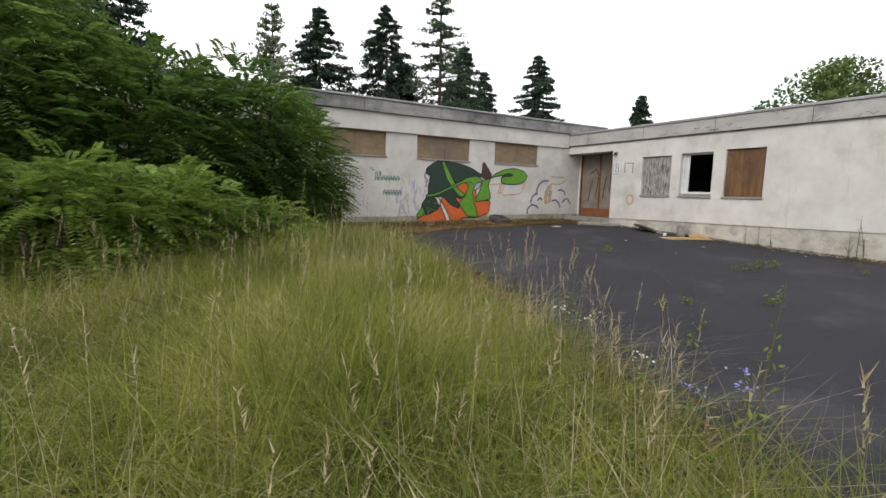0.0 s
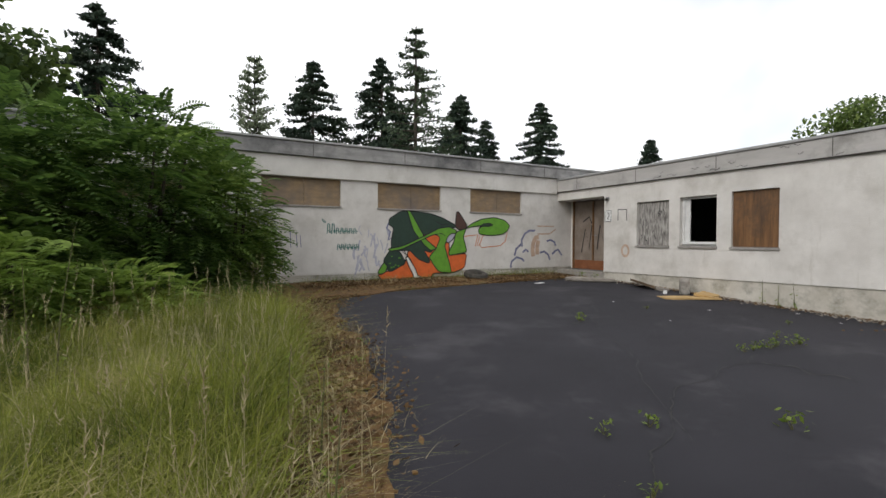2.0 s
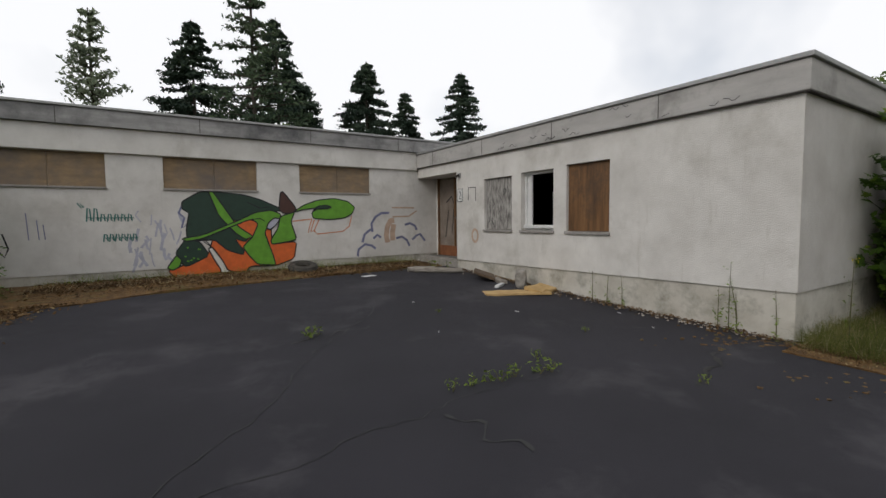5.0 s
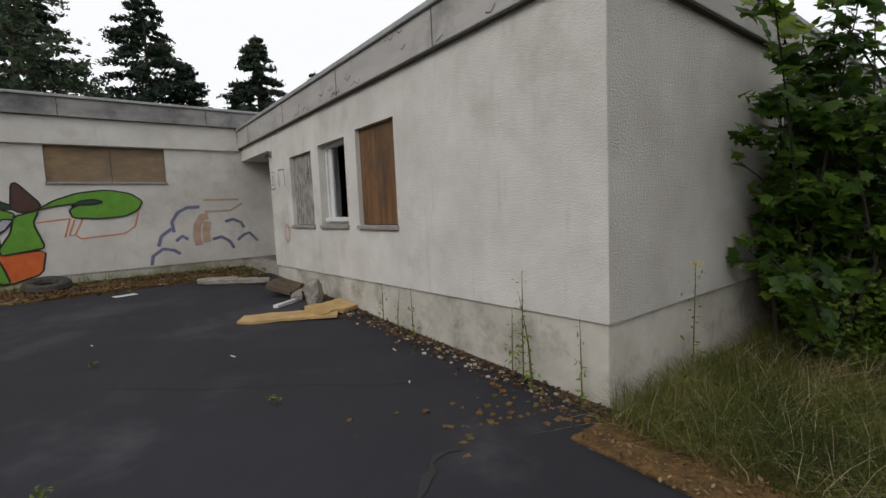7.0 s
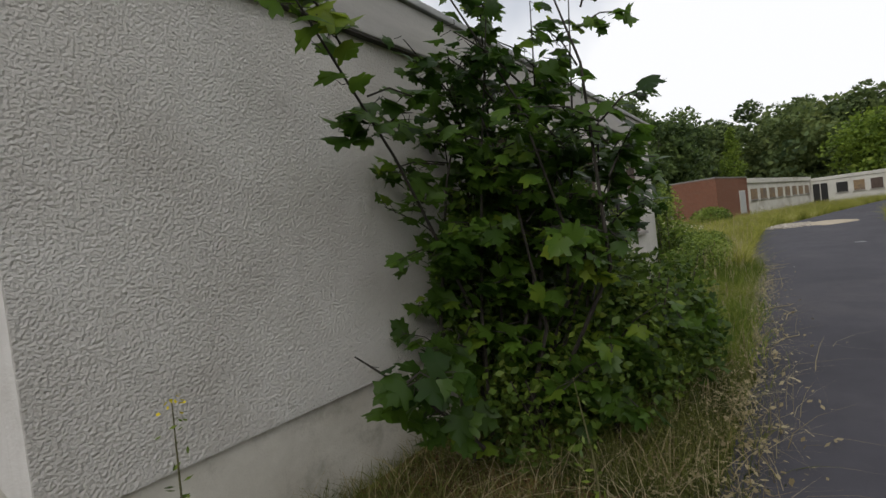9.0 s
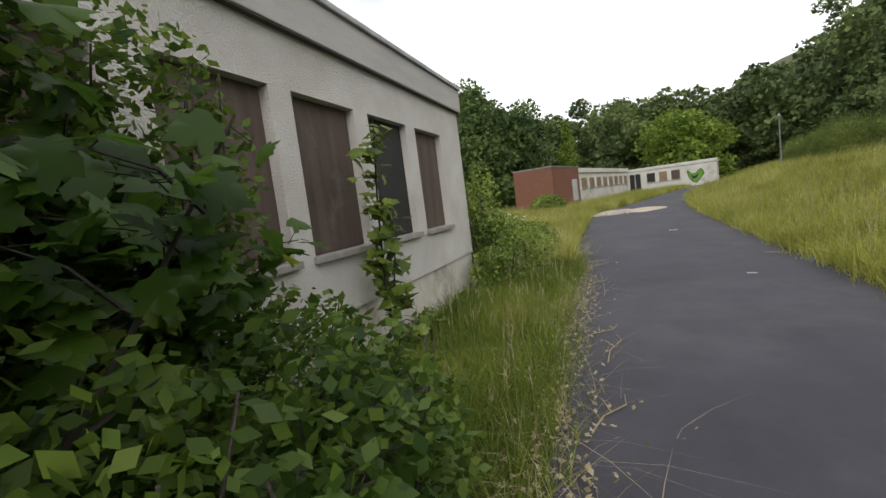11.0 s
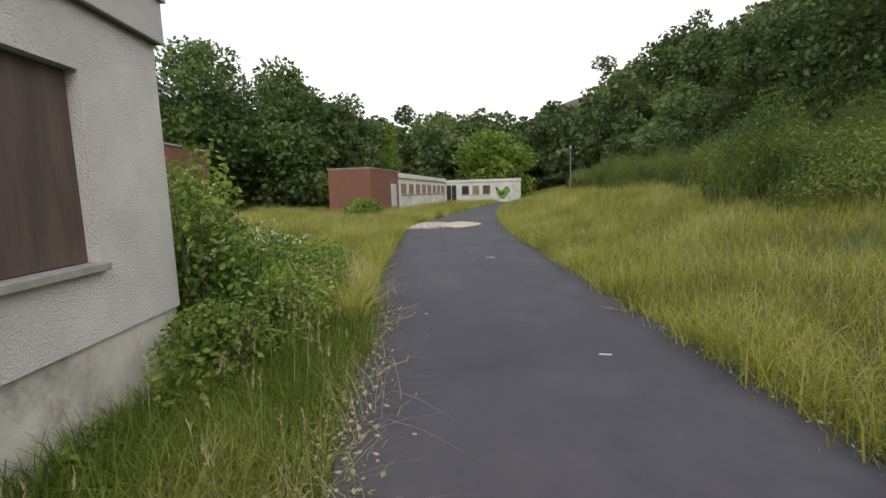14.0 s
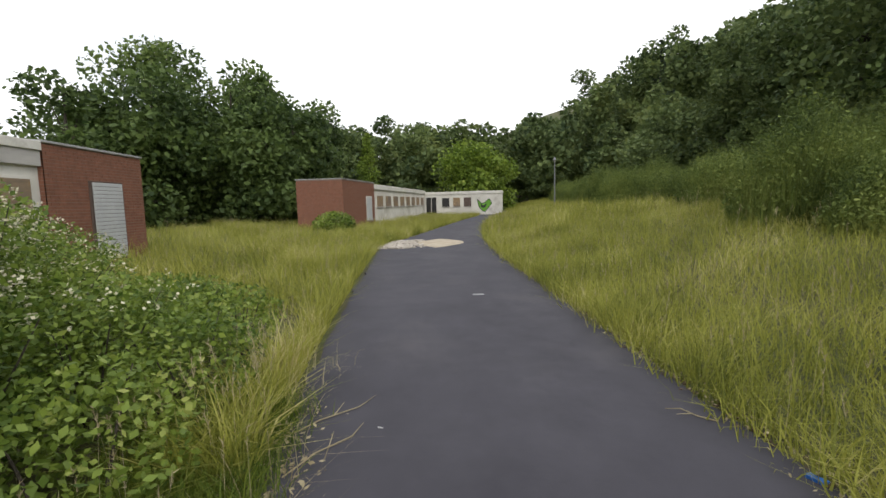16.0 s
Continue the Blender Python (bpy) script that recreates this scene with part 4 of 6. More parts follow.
def rough_board(name, x, y, length, width, thick, turn, mat_key, label, tilt=0.0, seed=0):
    r = random.Random(seed)
    bm = bmesh.new()
    n = 7
    top, low = [], []
    for side in (0, 1):
        for k in range(n + 1):
            u = -length / 2 + length * k / n
            e = (width / 2) * (1 if side else -1) * (0.75 + 0.35 * r.random())
            top.append((u, e))
    ring_pts = top[:n + 1] + top[n + 1:][::-1]
    tv = [bm.verts.new((u, e, thick + tilt * (e / width + 0.5))) for u, e in ring_pts]
    lv = [bm.verts.new((u, e, tilt * (e / width + 0.5))) for u, e in ring_pts]
    bm.faces.new(tv)
    bm.faces.new(lv[::-1])
    for k in range(len(tv)):
        bm.faces.new((tv[k], lv[k], lv[(k + 1) % len(lv)], tv[(k + 1) % len(tv)]))
    bmesh.ops.recalc_face_normals(bm, faces=bm.faces[:])
    ob = part(name, bm, M[mat_key])
    ob.matrix_basis = pose(x, y, gz0(x, y), 0, 0, turn)
    return tagged(ob, label, "board")


rough_board("broken_board", 11.85, 7.35, 1.10, 0.42, 0.03, -28, "wood_raw", "torn yellow chipboard lying on the asphalt", seed=1)
rough_board("broken_board", 12.33, 7.25, 0.55, 0.34, 0.05, 14, "wood_raw", "small splintered yellow board by the wall", 0.06, seed=2)
rough_board("rotten_board", 12.28, 8.75, 0.75, 0.40, 0.05, 55, "wood_rot", "dark rotten board leaning at the wall foot", 0.14, seed=3)
rough_board("rotten_board", 12.30, 8.35, 0.6, 0.16, 0.06, 70, "wood_old", "grey weathered offcut of timber", seed=4)
rough_board("plank", 12.05, 8.0, 0.5, 0.07, 0.04, 35, "paper", "short pale painted slat", seed=5)
for k, (x, y, ln, tn) in enumerate(((11.80, 9.95, 0.85, -34), (11.98, 9.80, 0.8, -38), (11.65, 10.2, 0.6, -16))):
    b_log = part("timber_beam", tube([(-ln / 2, 0, 0.06), (-ln / 6, 0.01, 0.065), (ln / 5, -0.01, 0.06), (ln / 2, 0, 0.062)], [0.055, 0.062, 0.058, 0.05], 7), M["wood_old"])
    b_log.matrix_basis = pose(x, y, gz0(x, y, 0.012), 0, 0, tn)
    tagged(b_log, "grey weathered timber beam lying on the asphalt", "timber")


def lump(name, x, y, sx, sy, sz, mat_key, label, category, seed, lift=0.0):
    bm = bmesh.new()
    bmesh.ops.create_icosphere(bm, subdivisions=3, radius=1.0)
    for v in bm.verts:
        p = v.co.copy()
        f = 1 + 0.35 * noise.noise(p * 1.6 + Vector((seed * 3.1, 0, 0))) + 0.12 * noise.noise(p * 5 + Vector((seed, 7, 0)))
        v.co = Vector((max(-0.8, min(0.8, p.x * f)) * sx, max(-0.8, min(0.8, p.y * f)) * sy, max(-0.75, min(0.85, p.z * f)) * sz))
    ob = part(name, bm, M[mat_key])
    ob.matrix_basis = pose(x, y, gz0(x, y, 0.02 + sz * 0.70 + lift), 0, 0, seed * 40)
    return tagged(ob, label, category)


lump("concrete_block", 12.30, 7.72, 0.13, 0.12, 0.22, "concrete", "broken upright lump of grey concrete", "rubble", 1)
tyre = part("tyre", bmesh.new(), M["rubber"])
bm_t = bmesh.new()
for i in range(24):
    a = i * 2 * math.pi / 24
    for j in range(8):
        c = j * 2 * math.pi / 8
        bm_t.verts.new(((0.23 + 0.09 * math.cos(c)) * math.cos(a), (0.23 + 0.09 * math.cos(c)) * math.sin(a), 0.09 + 0.085 * math.sin(c)))
bm_t.verts.ensure_lookup_table()
for i in range(24):
    for j in range(8):
        bm_t.faces.new((bm_t.verts[i * 8 + j], bm_t.verts[((i + 1) % 24) * 8 + j], bm_t.verts[((i + 1) % 24) * 8 + (j + 1) % 8], bm_t.verts[i * 8 + (j + 1) % 8]))
bm_t.to_mesh(tyre.data)
bm_t.free()
tyre.matrix_basis = pose(9.45, 11.55, gz0(9.45, 11.55, 0.03), 12, 0, 0)
tagged(tyre, "dirty old black tyre at the wall foot", "tyre")
for x, y, s, tn in ((10.39, 10.15, 0.28, 20), (10.9, 10.9, 0.14, 70), (9.9, 11.0, 0.10, 10), (9.7, 10.8, 0.12, 50), (10.2, 11.2, 0.12, 35)):
    pp = rough_board("paper_scrap", x, y, s, s * 0.6, 0.006, tn, "paper", "crumpled scrap of white paper on the asphalt", seed=int(s * 100))
    pp["category"] = "litter"
rs = random.Random(9)
for x, y, s in ((28.17, 0.11, 0.20), (22.1, -0.1, 0.11), (23.65, 1.54, 0.04), (10.0, 7.6, 0.05), (9.5, 6.1, 0.04), (12.2, 5.6, 0.06), (11.0, 6.4, 0.07), (11.9, 4.9, 0.05)):
    pp = rough_board("litter_scrap", x, y, s, s * 0.16, 0.005, rs.uniform(55, 110), "paper", "pale bleached scrap on the asphalt", seed=int(x * 10))
    pp["category"] = "litter"
pp = rough_board("litter_scrap", 22.76, -1.0, 0.10, 0.05, 0.02, 20, "blue", "crushed blue plastic scrap at the lane's edge", seed=6)
pp["category"] = "litter"


def scatter_chips(name, label, n, place_fn, size, mat_key, seed):
    rc = np.random.default_rng(seed)
    vs, fs = [], []
    for k in range(n):
        x, y = place_fn(rc)
        s = size * rc.uniform(0.4, 1.3)
        z = height(x, y) + 0.015
        a = rc.uniform(0, 6.28)
        ca, sa = math.cos(a), math.sin(a)
        n0 = len(vs)
        for dz in (0.0, s * 0.35):
            for u, v in ((-1, -0.5), (1, -0.6), (0.8, 0.6), (-0.7, 0.5)):
                u, v = u * s * rc.uniform(0.4, 0.65), v * s * rc.uniform(0.5, 1.0)
                vs.append((x + u * ca - v * sa, y + u * sa + v * ca, z + dz))
        fs += [(n0 + 4, n0 + 5, n0 + 6, n0 + 7), (n0, n0 + 1, n0 + 5, n0 + 4), (n0 + 1, n0 + 2, n0 + 6, n0 + 5), (n0 + 2, n0 + 3, n0 + 7, n0 + 6), (n0 + 3, n0, n0 + 4, n0 + 7)]
    ob = new(name, mesh_from(name, vs, fs, [M[mat_key]]))
    return tagged(ob, label, "rubble", kind="stuff")


scatter_chips("render_flakes", "pale flakes of fallen render along the wall foot", 240, lambda r: (12.58 - abs(r.normal(0, 0.09)), r.uniform(3.7, 9.9)), 0.028, "rubble", 3)
scatter_chips("grit", "dark grit and clods along the asphalt edge", 900, lambda r: ((lambda y: (lerp_table(y, COURT_L) + r.normal(0.05, 0.16), y))(r.uniform(-2, 9.6))), 0.03, "moss", 4)
scatter_chips("grit", "dark grit swept against the corner of the yard", 350, lambda r: (12.5 - abs(r.normal(0, 0.55)), 3.6 + r.normal(-0.2, 0.5)), 0.035, "moss", 5)
scatter_chips("grit", "litter of clods along the lane's edge", 700, lambda r: ((lambda x: (x, lerp_table(x, ROAD_R) + r.normal(0, 0.06)))(r.uniform(14, 42))), 0.03, "wood_rot", 6)
scatter_chips("rubble_heap", "pale rubble strewn across the lane", 500, lambda r: (37.6 + r.uniform(-1.4, 1.8), 1.75 + r.normal(0, 0.4)), 0.14, "rubble", 7)
bm_s = bmesh.new()
rows_s = []
for k in range(15):
    x = 36.4 + 3.6 * k / 14
    half = 0.85 * math.sin(math.pi * (k + 0.35) / 15) + 0.1 * noise.noise((x, 0, 3))
    rows_s.append([bm_s.verts.new((x, 0.25 + 1.15 * half * q - 0.3 * k / 14, plain(x, 0.2) + 0.022 + 0.07 * (1 - q * q) * math.sin(math.pi * (k + 0.3) / 15))) for q in (-1, -0.6, -0.2, 0.2, 0.6, 1)])
for r0, r1 in zip(rows_s, rows_s[1:]):
    for i in range(5):
        bm_s.faces.new((r0[i], r1[i], r1[i + 1], r0[i + 1]))
tagged(part("sand_patch", bm_s, M["sand"]), "flat spill of pale sand on the lane", "sand", kind="stuff")
# moss strip in front of the painted wall, and along the yard's edge
rows_m = [((x, lerp_table(x, [(3.2, 8.6), (4.7, 9.2), (5.8, 9.85), (7.2, 10.25), (9.3, 10.6), (12.5, 11.1)]) + ragged(x, 0.18)), (x, GY + 0.01)) for x in np.arange(2.0, 12.5, 0.2)]
v_m, f_m = strip(rows_m, 8, 0.035)
tagged(new("moss_strip", mesh_from("moss_strip", v_m, f_m, [M["moss"]])), "strip of brown moss and litter before the wall", "moss", kind="stuff")
rows_m = [((lerp_table(y, COURT_L) - 0.95 * smooth(2.5, 5.0, y) - 0.1, y), (lerp_table(y, COURT_L) + 0.18 + ragged(y + 9, 0.2), y)) for y in np.arange(1.5, 9.6, 0.18)]
v_m, f_m = strip(rows_m, 5, 0.032)
tagged(new("moss_strip", mesh_from("moss_strip", v_m, f_m, [M["moss"]])), "strip of brown moss along the asphalt edge", "moss", kind="stuff")
rows_m = [((x, 2.1 - 0.08 * (x - 12.2) + ragged(x, 0.15)), (x, SY - 0.05)) for x in np.arange(12.15, 14.6, 0.15)]
v_m, f_m = strip(rows_m, 5, 0.034)
tagged(new("moss_strip", mesh_from("moss_strip", v_m, f_m, [M["moss"]])), "strip of dry moss at the building corner", "moss", kind="stuff")


# ---- grass ----
def grass(name, label, n, sampler, h, width, mat_key, segs=2, lean=0.5, seed=1, patch=0.5):
    rg = np.random.default_rng(seed)
    px, py = sampler(rg, n)
    pz = heights(px, py)
    ns = np.array([noise.noise((a * 0.8, b_ * 0.8, seed)) for a, b_ in zip(px, py)])
    hh = rg.uniform(h[0], h[1], len(px)) * (1 + patch * ns)
    v, f = blades(px, py, pz - 0.02, hh, rg.uniform(0.1, lean * 1.6, len(px)), width * rg.uniform(0.6, 1.4, len(px)), segs)
    ob = new(name, array_mesh(name, v, f, [M[mat_key]]))
    return tagged(ob, label, "grass", kind="stuff")


def seed_heads(name, label, n, sampler, h, mat_key, seed=2):
    """Tall culms with a feathery head of short bristles."""
    rg = np.random.default_rng(seed)
    px, py = sampler(rg, n)
    pz = heights(px, py)
    hh = rg.uniform(h[0], h[1], n)
    ang = rg.uniform(0, 6.28, n)
    ln = rg.uniform(0.1, 0.5, n)
    parts_ = []
    base = np.stack([px, py, pz], 1)
    tip = base + np.stack([np.cos(ang) * ln * hh * 0.6, np.sin(ang) * ln * hh * 0.6, hh], 1)
    side = np.stack([-np.sin(ang), np.cos(ang), 0 * ang], 1) * 0.0022
    v = np.stack([base - side, base + side, tip], 1).reshape(-1, 3)
    f = np.arange(3 * n).reshape(-1, 3)
    parts_.append((v, f))
    for k in range(14):
        fpos = 0.80 + 0.20 * k / 13
        c = base + (tip - base) * fpos
        out = rg.normal(size=(n, 3)) * 0.012
        up = np.array([0, 0, 0.03]) + out * 1.2
        sd = unit(np.cross(up, rg.normal(size=(n, 3)))) * 0.0028
        v = np.stack([c - sd, c + sd, c + up], 1).reshape(-1, 3)
        parts_.append((v, np.arange(3 * n).reshape(-1, 3)))
    v, f = join(parts_)
    return tagged(new(name, array_mesh(name, v, f, [M[mat_key]])), label, "grass", kind="stuff")


def near_meadow(r, n):
    y = r.uniform(-2.5, 8.7, n)
    d = np.abs(r.normal(0, 1.0, n)) ** 1.1 * 2.6
    edge = np.array([lerp_table(b_, COURT_L) for b_ in y])
    return edge - 0.15 - 0.50 * np.clip((y - 2.5) / 2.5, 0, 1) + r.normal(0, 0.12, n) - d, y


def verge(r, n, start=16.9, end=24.0):
    x = r.uniform(start, end, n)
    lo = np.array([lerp_table(a, ROAD_L) for a in x]) + 0.05 + r.normal(0, 0.12, n)
    hi = np.where(x < EX, SY - 0.05, lo + 0.8)
    return x, np.minimum(lo + np.abs(r.uniform(0, 1, n)) * (hi - lo), hi)


def shaded_verge(r, n):
    return verge(r, n, 12.4, 16.9)


def corner_grass(r, n):
    x = r.uniform(12.5, 16.0, n)
    return x, r.uniform(2.15, SY - 0.05, n)


def left_meadow(r, n):
    x = 23 + r.uniform(0, 1, n) ** 1.7 * 62
    lo = np.array([lerp_table(a, ROAD_L) for a in x]) + 0.1
    y = lo + r.uniform(0, 1, n) ** 1.5 * 16
    return np.where((x < 27.2) & (y > 2.75), x + 6 + 2 * (y - 2.75), x), y


def bank(r, n):
    x = 13 + r.uniform(0, 1, n) ** 1.4 * 50
    lo = np.array([lerp_table(a, ROAD_R) for a in x])
    return x, lo + 0.0 + r.normal(0, 0.09, n) - r.uniform(0, 1, n) ** 1.5 * 10


def far_bank(r, n):
    x = r.uniform(38, 110, n)
    lo = np.array([lerp_table(a, ROAD_R) for a in x])
    return x, lo - r.uniform(0, 1, n) ** 1.2 * 14


grass("meadow_grass", "tall yellow-green meadow grass beside the yard", 110000, near_meadow, (0.25, 0.70), 0.0040, "grass", 3, 1.15, 11)
grass("meadow_grass", "bleached dry stalks among the meadow grass", 15000, near_meadow, (0.3, 0.80), 0.0021, "straw", 3, 1.5, 12)
seed_heads("meadow_grass", "feathery seed heads above the meadow", 550, near_meadow, (0.5, 0.95), "straw", 13)
# the stretch by the thicket gets the darker grass, its shade in the colour
grass("verge_grass", "uncut grass between the wall and the lane", 24000, shaded_verge, (0.07, 0.30), 0.0034, "grass_verge_shaded", 3, 1.0, 14)
grass("verge_grass", "lush green grass between the wall and the lane", 32000, verge, (0.10, 0.36), 0.004, "grass_fresh", 3, 0.8, 26)
grass("verge_grass", "dry bent stalks between the wall and the lane", 2500, shaded_verge, (0.10, 0.38), 0.0024, "straw", 3, 1.3, 25)
grass("verge_grass", "uncut grass at the building corner", 5500, corner_grass, (0.07, 0.28), 0.003, "grass_verge_shaded", 3, 0.8, 15)
seed_heads("verge_grass", "bleached seed heads along the wall", 150, verge, (0.35, 0.7), "straw", 16)
grass("meadow_grass", "wide yellow-green meadow beyond the building", 90000, left_meadow, (0.25, 0.70), 0.008, "grass_dry", 2, 0.8, 17)
seed_heads("meadow_grass", "pale seed heads over the wide meadow", 1600, left_meadow, (0.45, 0.8), "straw", 18)
grass("bank_grass", "tall yellow-green grass on the bank", 150000, bank, (0.18, 0.60), 0.006, "grass_dry", 2, 0.9, 19)
seed_heads("bank_grass", "pale seed heads over the grassy bank", 2600, bank, (0.4, 0.75), "straw", 20)
grass("bank_grass", "yellow-green grass on the far bank", 40000, far_bank, (0.4, 0.8), 0.02, "grass_dry", 1, 0.5, 21)


# ---- shrubs and trees ----
def in_blobs(r, n, blobs, shell=0.3):
    """Points in a union of ellipsoids, most of them near the surface."""
    vol = np.array([b_[3] * b_[4] * b_[5] for b_ in blobs]) ** 0.7
    pick = r.choice(len(blobs), n, p=vol / vol.sum())
    B = np.array(blobs)[pick]
    d = unit(r.normal(size=(n, 3)))
    rad = r.uniform(shell, 1.03, n) ** 0.6
    return B[:, :3] + d * B[:, 3:6] * rad[:, None], d


def fronds(r, c, d, length, pairs=9):
    """Pinnate leaves: a row of paired slim leaflets along an arching midrib."""
    n = len(c)
    ax = unit(d * np.array([1, 1, 0.4]) + r.normal(size=(n, 3)) * 0.35 + np.array([0, 0, 0.15]))
    side = unit(np.cross(ax, np.array([0, 0, 1.0])[None] + r.normal(size=(n, 3)) * 0.15))
    nrm = np.cross(side, ax)
    L = length * r.uniform(0.7, 1.2, n)[:, None]
    parts_ = []
    for k in range(pairs):
        f = (k + 1) / pairs
        mid = c + ax * L * f - np.array([0, 0, 1.0]) * L * 0.45 * f * f
        w = L * 0.26 * (1 - 0.6 * abs(f - 0.45))
        for s in (-1, 1):
            tipv = mid + side * s * w + ax * w * 0.35 - nrm * w * 0.25
            q = ax * L * 0.046
            v = np.stack([mid, mid + (tipv - mid) * 0.45 + q, tipv, mid + (tipv - mid) * 0.45 - q], 1).reshape(-1, 3)
            parts_.append((v, np.arange(4 * n).reshape(-1, 4)))
    return join(parts_)


def stems(points_from, tips, r0=0.03, r1=0.008):
    bm = bmesh.new()
    for a, b_ in zip(points_from, tips):
        a, b_ = Vector(a), Vector(b_)
        m = a.lerp(b_, 0.5) + Vector((0, 0, 0.15 * (b_ - a).length * 0.5))
        tube([a, m, b_], [r0, (r0 + r1) / 2, r1], 5, bm)
    return bm


def sumac(label, blobs, n, length, seed, mat_key="sumac"):
    r = np.random.default_rng(seed)
    sh_ = thing("sumac_shrub", label, "shrub")
    c, d = in_blobs(r, n, blobs)
    gz_ = heights(c[:, 0], c[:, 1])
    keep = c[:, 2] > gz_ + 0.1
    v, f = fronds(r, c[keep], d[keep], length)
    mesh_part("foliage", array_mesh("foliage", v, f, [M[mat_key]]), sh_)
    feet, tips = [], []
    for b_ in blobs:
        for k in range(4):
            a = r.uniform(0, 6.28)
            fx, fy = b_[0] + 0.4 * math.cos(a), b_[1] + 0.4 * math.sin(a)
            feet.append((fx, fy, height(fx, fy) - 0.1))
            tips.append((b_[0] + b_[3] * 0.6 * math.cos(a), b_[1] + b_[4] * 0.6 * math.sin(a), b_[2] + b_[5] * 0.5))
    for a, b_ in zip(feet, tips):
        part("stem", stems([a], [b_], 0.05, 0.015), M["bark"], sh_)
    return sh_


sumac("tall dark green sumac thicket against the wall", [(3.4, 10.7, 1.9, 0.95, 0.95, 1.5), (2.3, 10.1, 2.2, 1.4, 1.2, 1.75), (0.8, 9.4, 2.0, 1.6, 1.4, 1.7), (-1.2, 8.8, 2.5, 1.9, 1.6, 2.2), (-3.8, 8.2, 2.8, 2.0, 1.6, 2.6), (3.75, 11.0, 1.2, 0.65, 0.75, 0.9), (1.4, 9.2, 1.2, 1.4, 0.9, 0.8), (-0.9, 8.2, 1.3, 1.6, 1.0, 1.0)], 16500, 0.46, 31)
sumac("low bright green young sumac in the grass", [(0.2, 6.9, 1.25, 0.95, 0.7, 0.7), (1.2, 7.4, 1.15, 0.8, 0.7, 0.7), (2.2, 8.2, 0.95, 0.9, 0.6, 0.5)], 2300, 0.38, 32, "sumac_young")


def lobed_leaf(c, t, b_, nrm, s):
    """Five-lobed leaves as fans, for arrays of centre, axes and size."""
    prof = [(0.0, -0.40), (0.20, -0.44), (0.50, -0.34), (0.40, -0.12), (0.66, 0.10), (0.50, 0.22), (0.36, 0.16), (0.26, 0.40), (0.12, 0.44), (0.0, 0.66)]
    prof = prof + [(-x, y) for x, y in prof[-2:0:-1]]
    n = len(c)
    pts = [c - nrm * s * 0.0]
    for x, y in prof:
        pts.append(c + b_ * s * x + t * s * y - nrm * s * 0.35 * abs(x) ** 1.5)
    v = np.stack(pts, 1).reshape(-1, 3)
    k = len(prof)
    f = np.array([[0, 1 + i, 1 + (i + 1) % k] for i in range(k)])
    return v, ((np.arange(n) * (k + 1))[:, None, None] + f[None]).reshape(-1, 3)


def maple(label, stem_list, leaf, per, seed, mat_key="maple", name="maple_sapling"):
    """Stems with opposite lobed leaves on short stalks; stem_list: root, tip, number of side shoots."""
    r = np.random.default_rng(seed)
    ob = thing(name, label, "tree")
    cs, ts = [], []
    for root, tip, shoots in stem_list:
        bm = bmesh.new()
        a, b_ = Vector(root), Vector(tip)
        bend = Vector((r.normal(0, 0.08), r.normal(0, 0.06), 0)) * (b_ - a).length
        pts = [a, a.lerp(b_, 0.35) + bend, a.lerp(b_, 0.7) + bend * 0.7, b_]
        tube(pts, [0.016, 0.012, 0.008, 0.004], 5, bm)
        twigs = [(pts[1].lerp(pts[3], 0.3), b_)]
        for k in range(shoots):
            f = r.uniform(0.25, 0.95)
            o = a.lerp(b_, f) + bend * (1 - abs(f - 0.5))
            ang = r.uniform(0, 6.28)
            e = o + Vector((math.cos(ang) * 0.55, math.sin(ang) * 0.32, r.uniform(-0.05, 0.35))) * r.uniform(0.5, 1.1) * (0.45 if len(stem_list) < 4 else 1.0)
            e.y = min(e.y, SY - 0.08) if e.x < EX else e.y
            tube([o, o.lerp(e, 0.5) + Vector((0, 0, 0.04)), e], [0.007, 0.005, 0.003], 4, bm)
            twigs.append((o, e))
        for o, e in twigs:
            for k in range(per):
                f = r.uniform(0.25, 1.05)
                p = o.lerp(e, f)
                out = Vector((r.normal(0, 1), r.normal(0, 0.8), r.normal(-0.1, 0.4))).normalized()
                q = p + out * leaf * r.uniform(0.5, 1.0)
                if q.x < EX:
                    q.y = min(q.y, SY - 0.06)
                cs.append(q)
                ts.append(out)
                tube([p, q - out * leaf * 0.3], [0.0025, 0.0015], 3, bm)
        part("stem", bm, M["stem_dark"], ob)
    c = np.array([tuple(p) for p in cs])
    t = unit(np.array([tuple(p) for p in ts]) * np.array([1, 1, 0.5]) + np.array([0, 0, -0.25]))
    n = len(c)
    nrm = unit(r.normal(size=(n, 3)) * 0.45 + np.array([-0.1, -0.35, 0.9]))
    b2 = unit(np.cross(nrm, t))
    t = np.cross(b2, nrm)
    v, f = lobed_leaf(c, t, b2, nrm, (leaf * r.uniform(0.6, 1.2, n))[:, None])
    mesh_part("foliage", array_mesh("foliage", v, f, [M[mat_key]]), ob)
    return ob


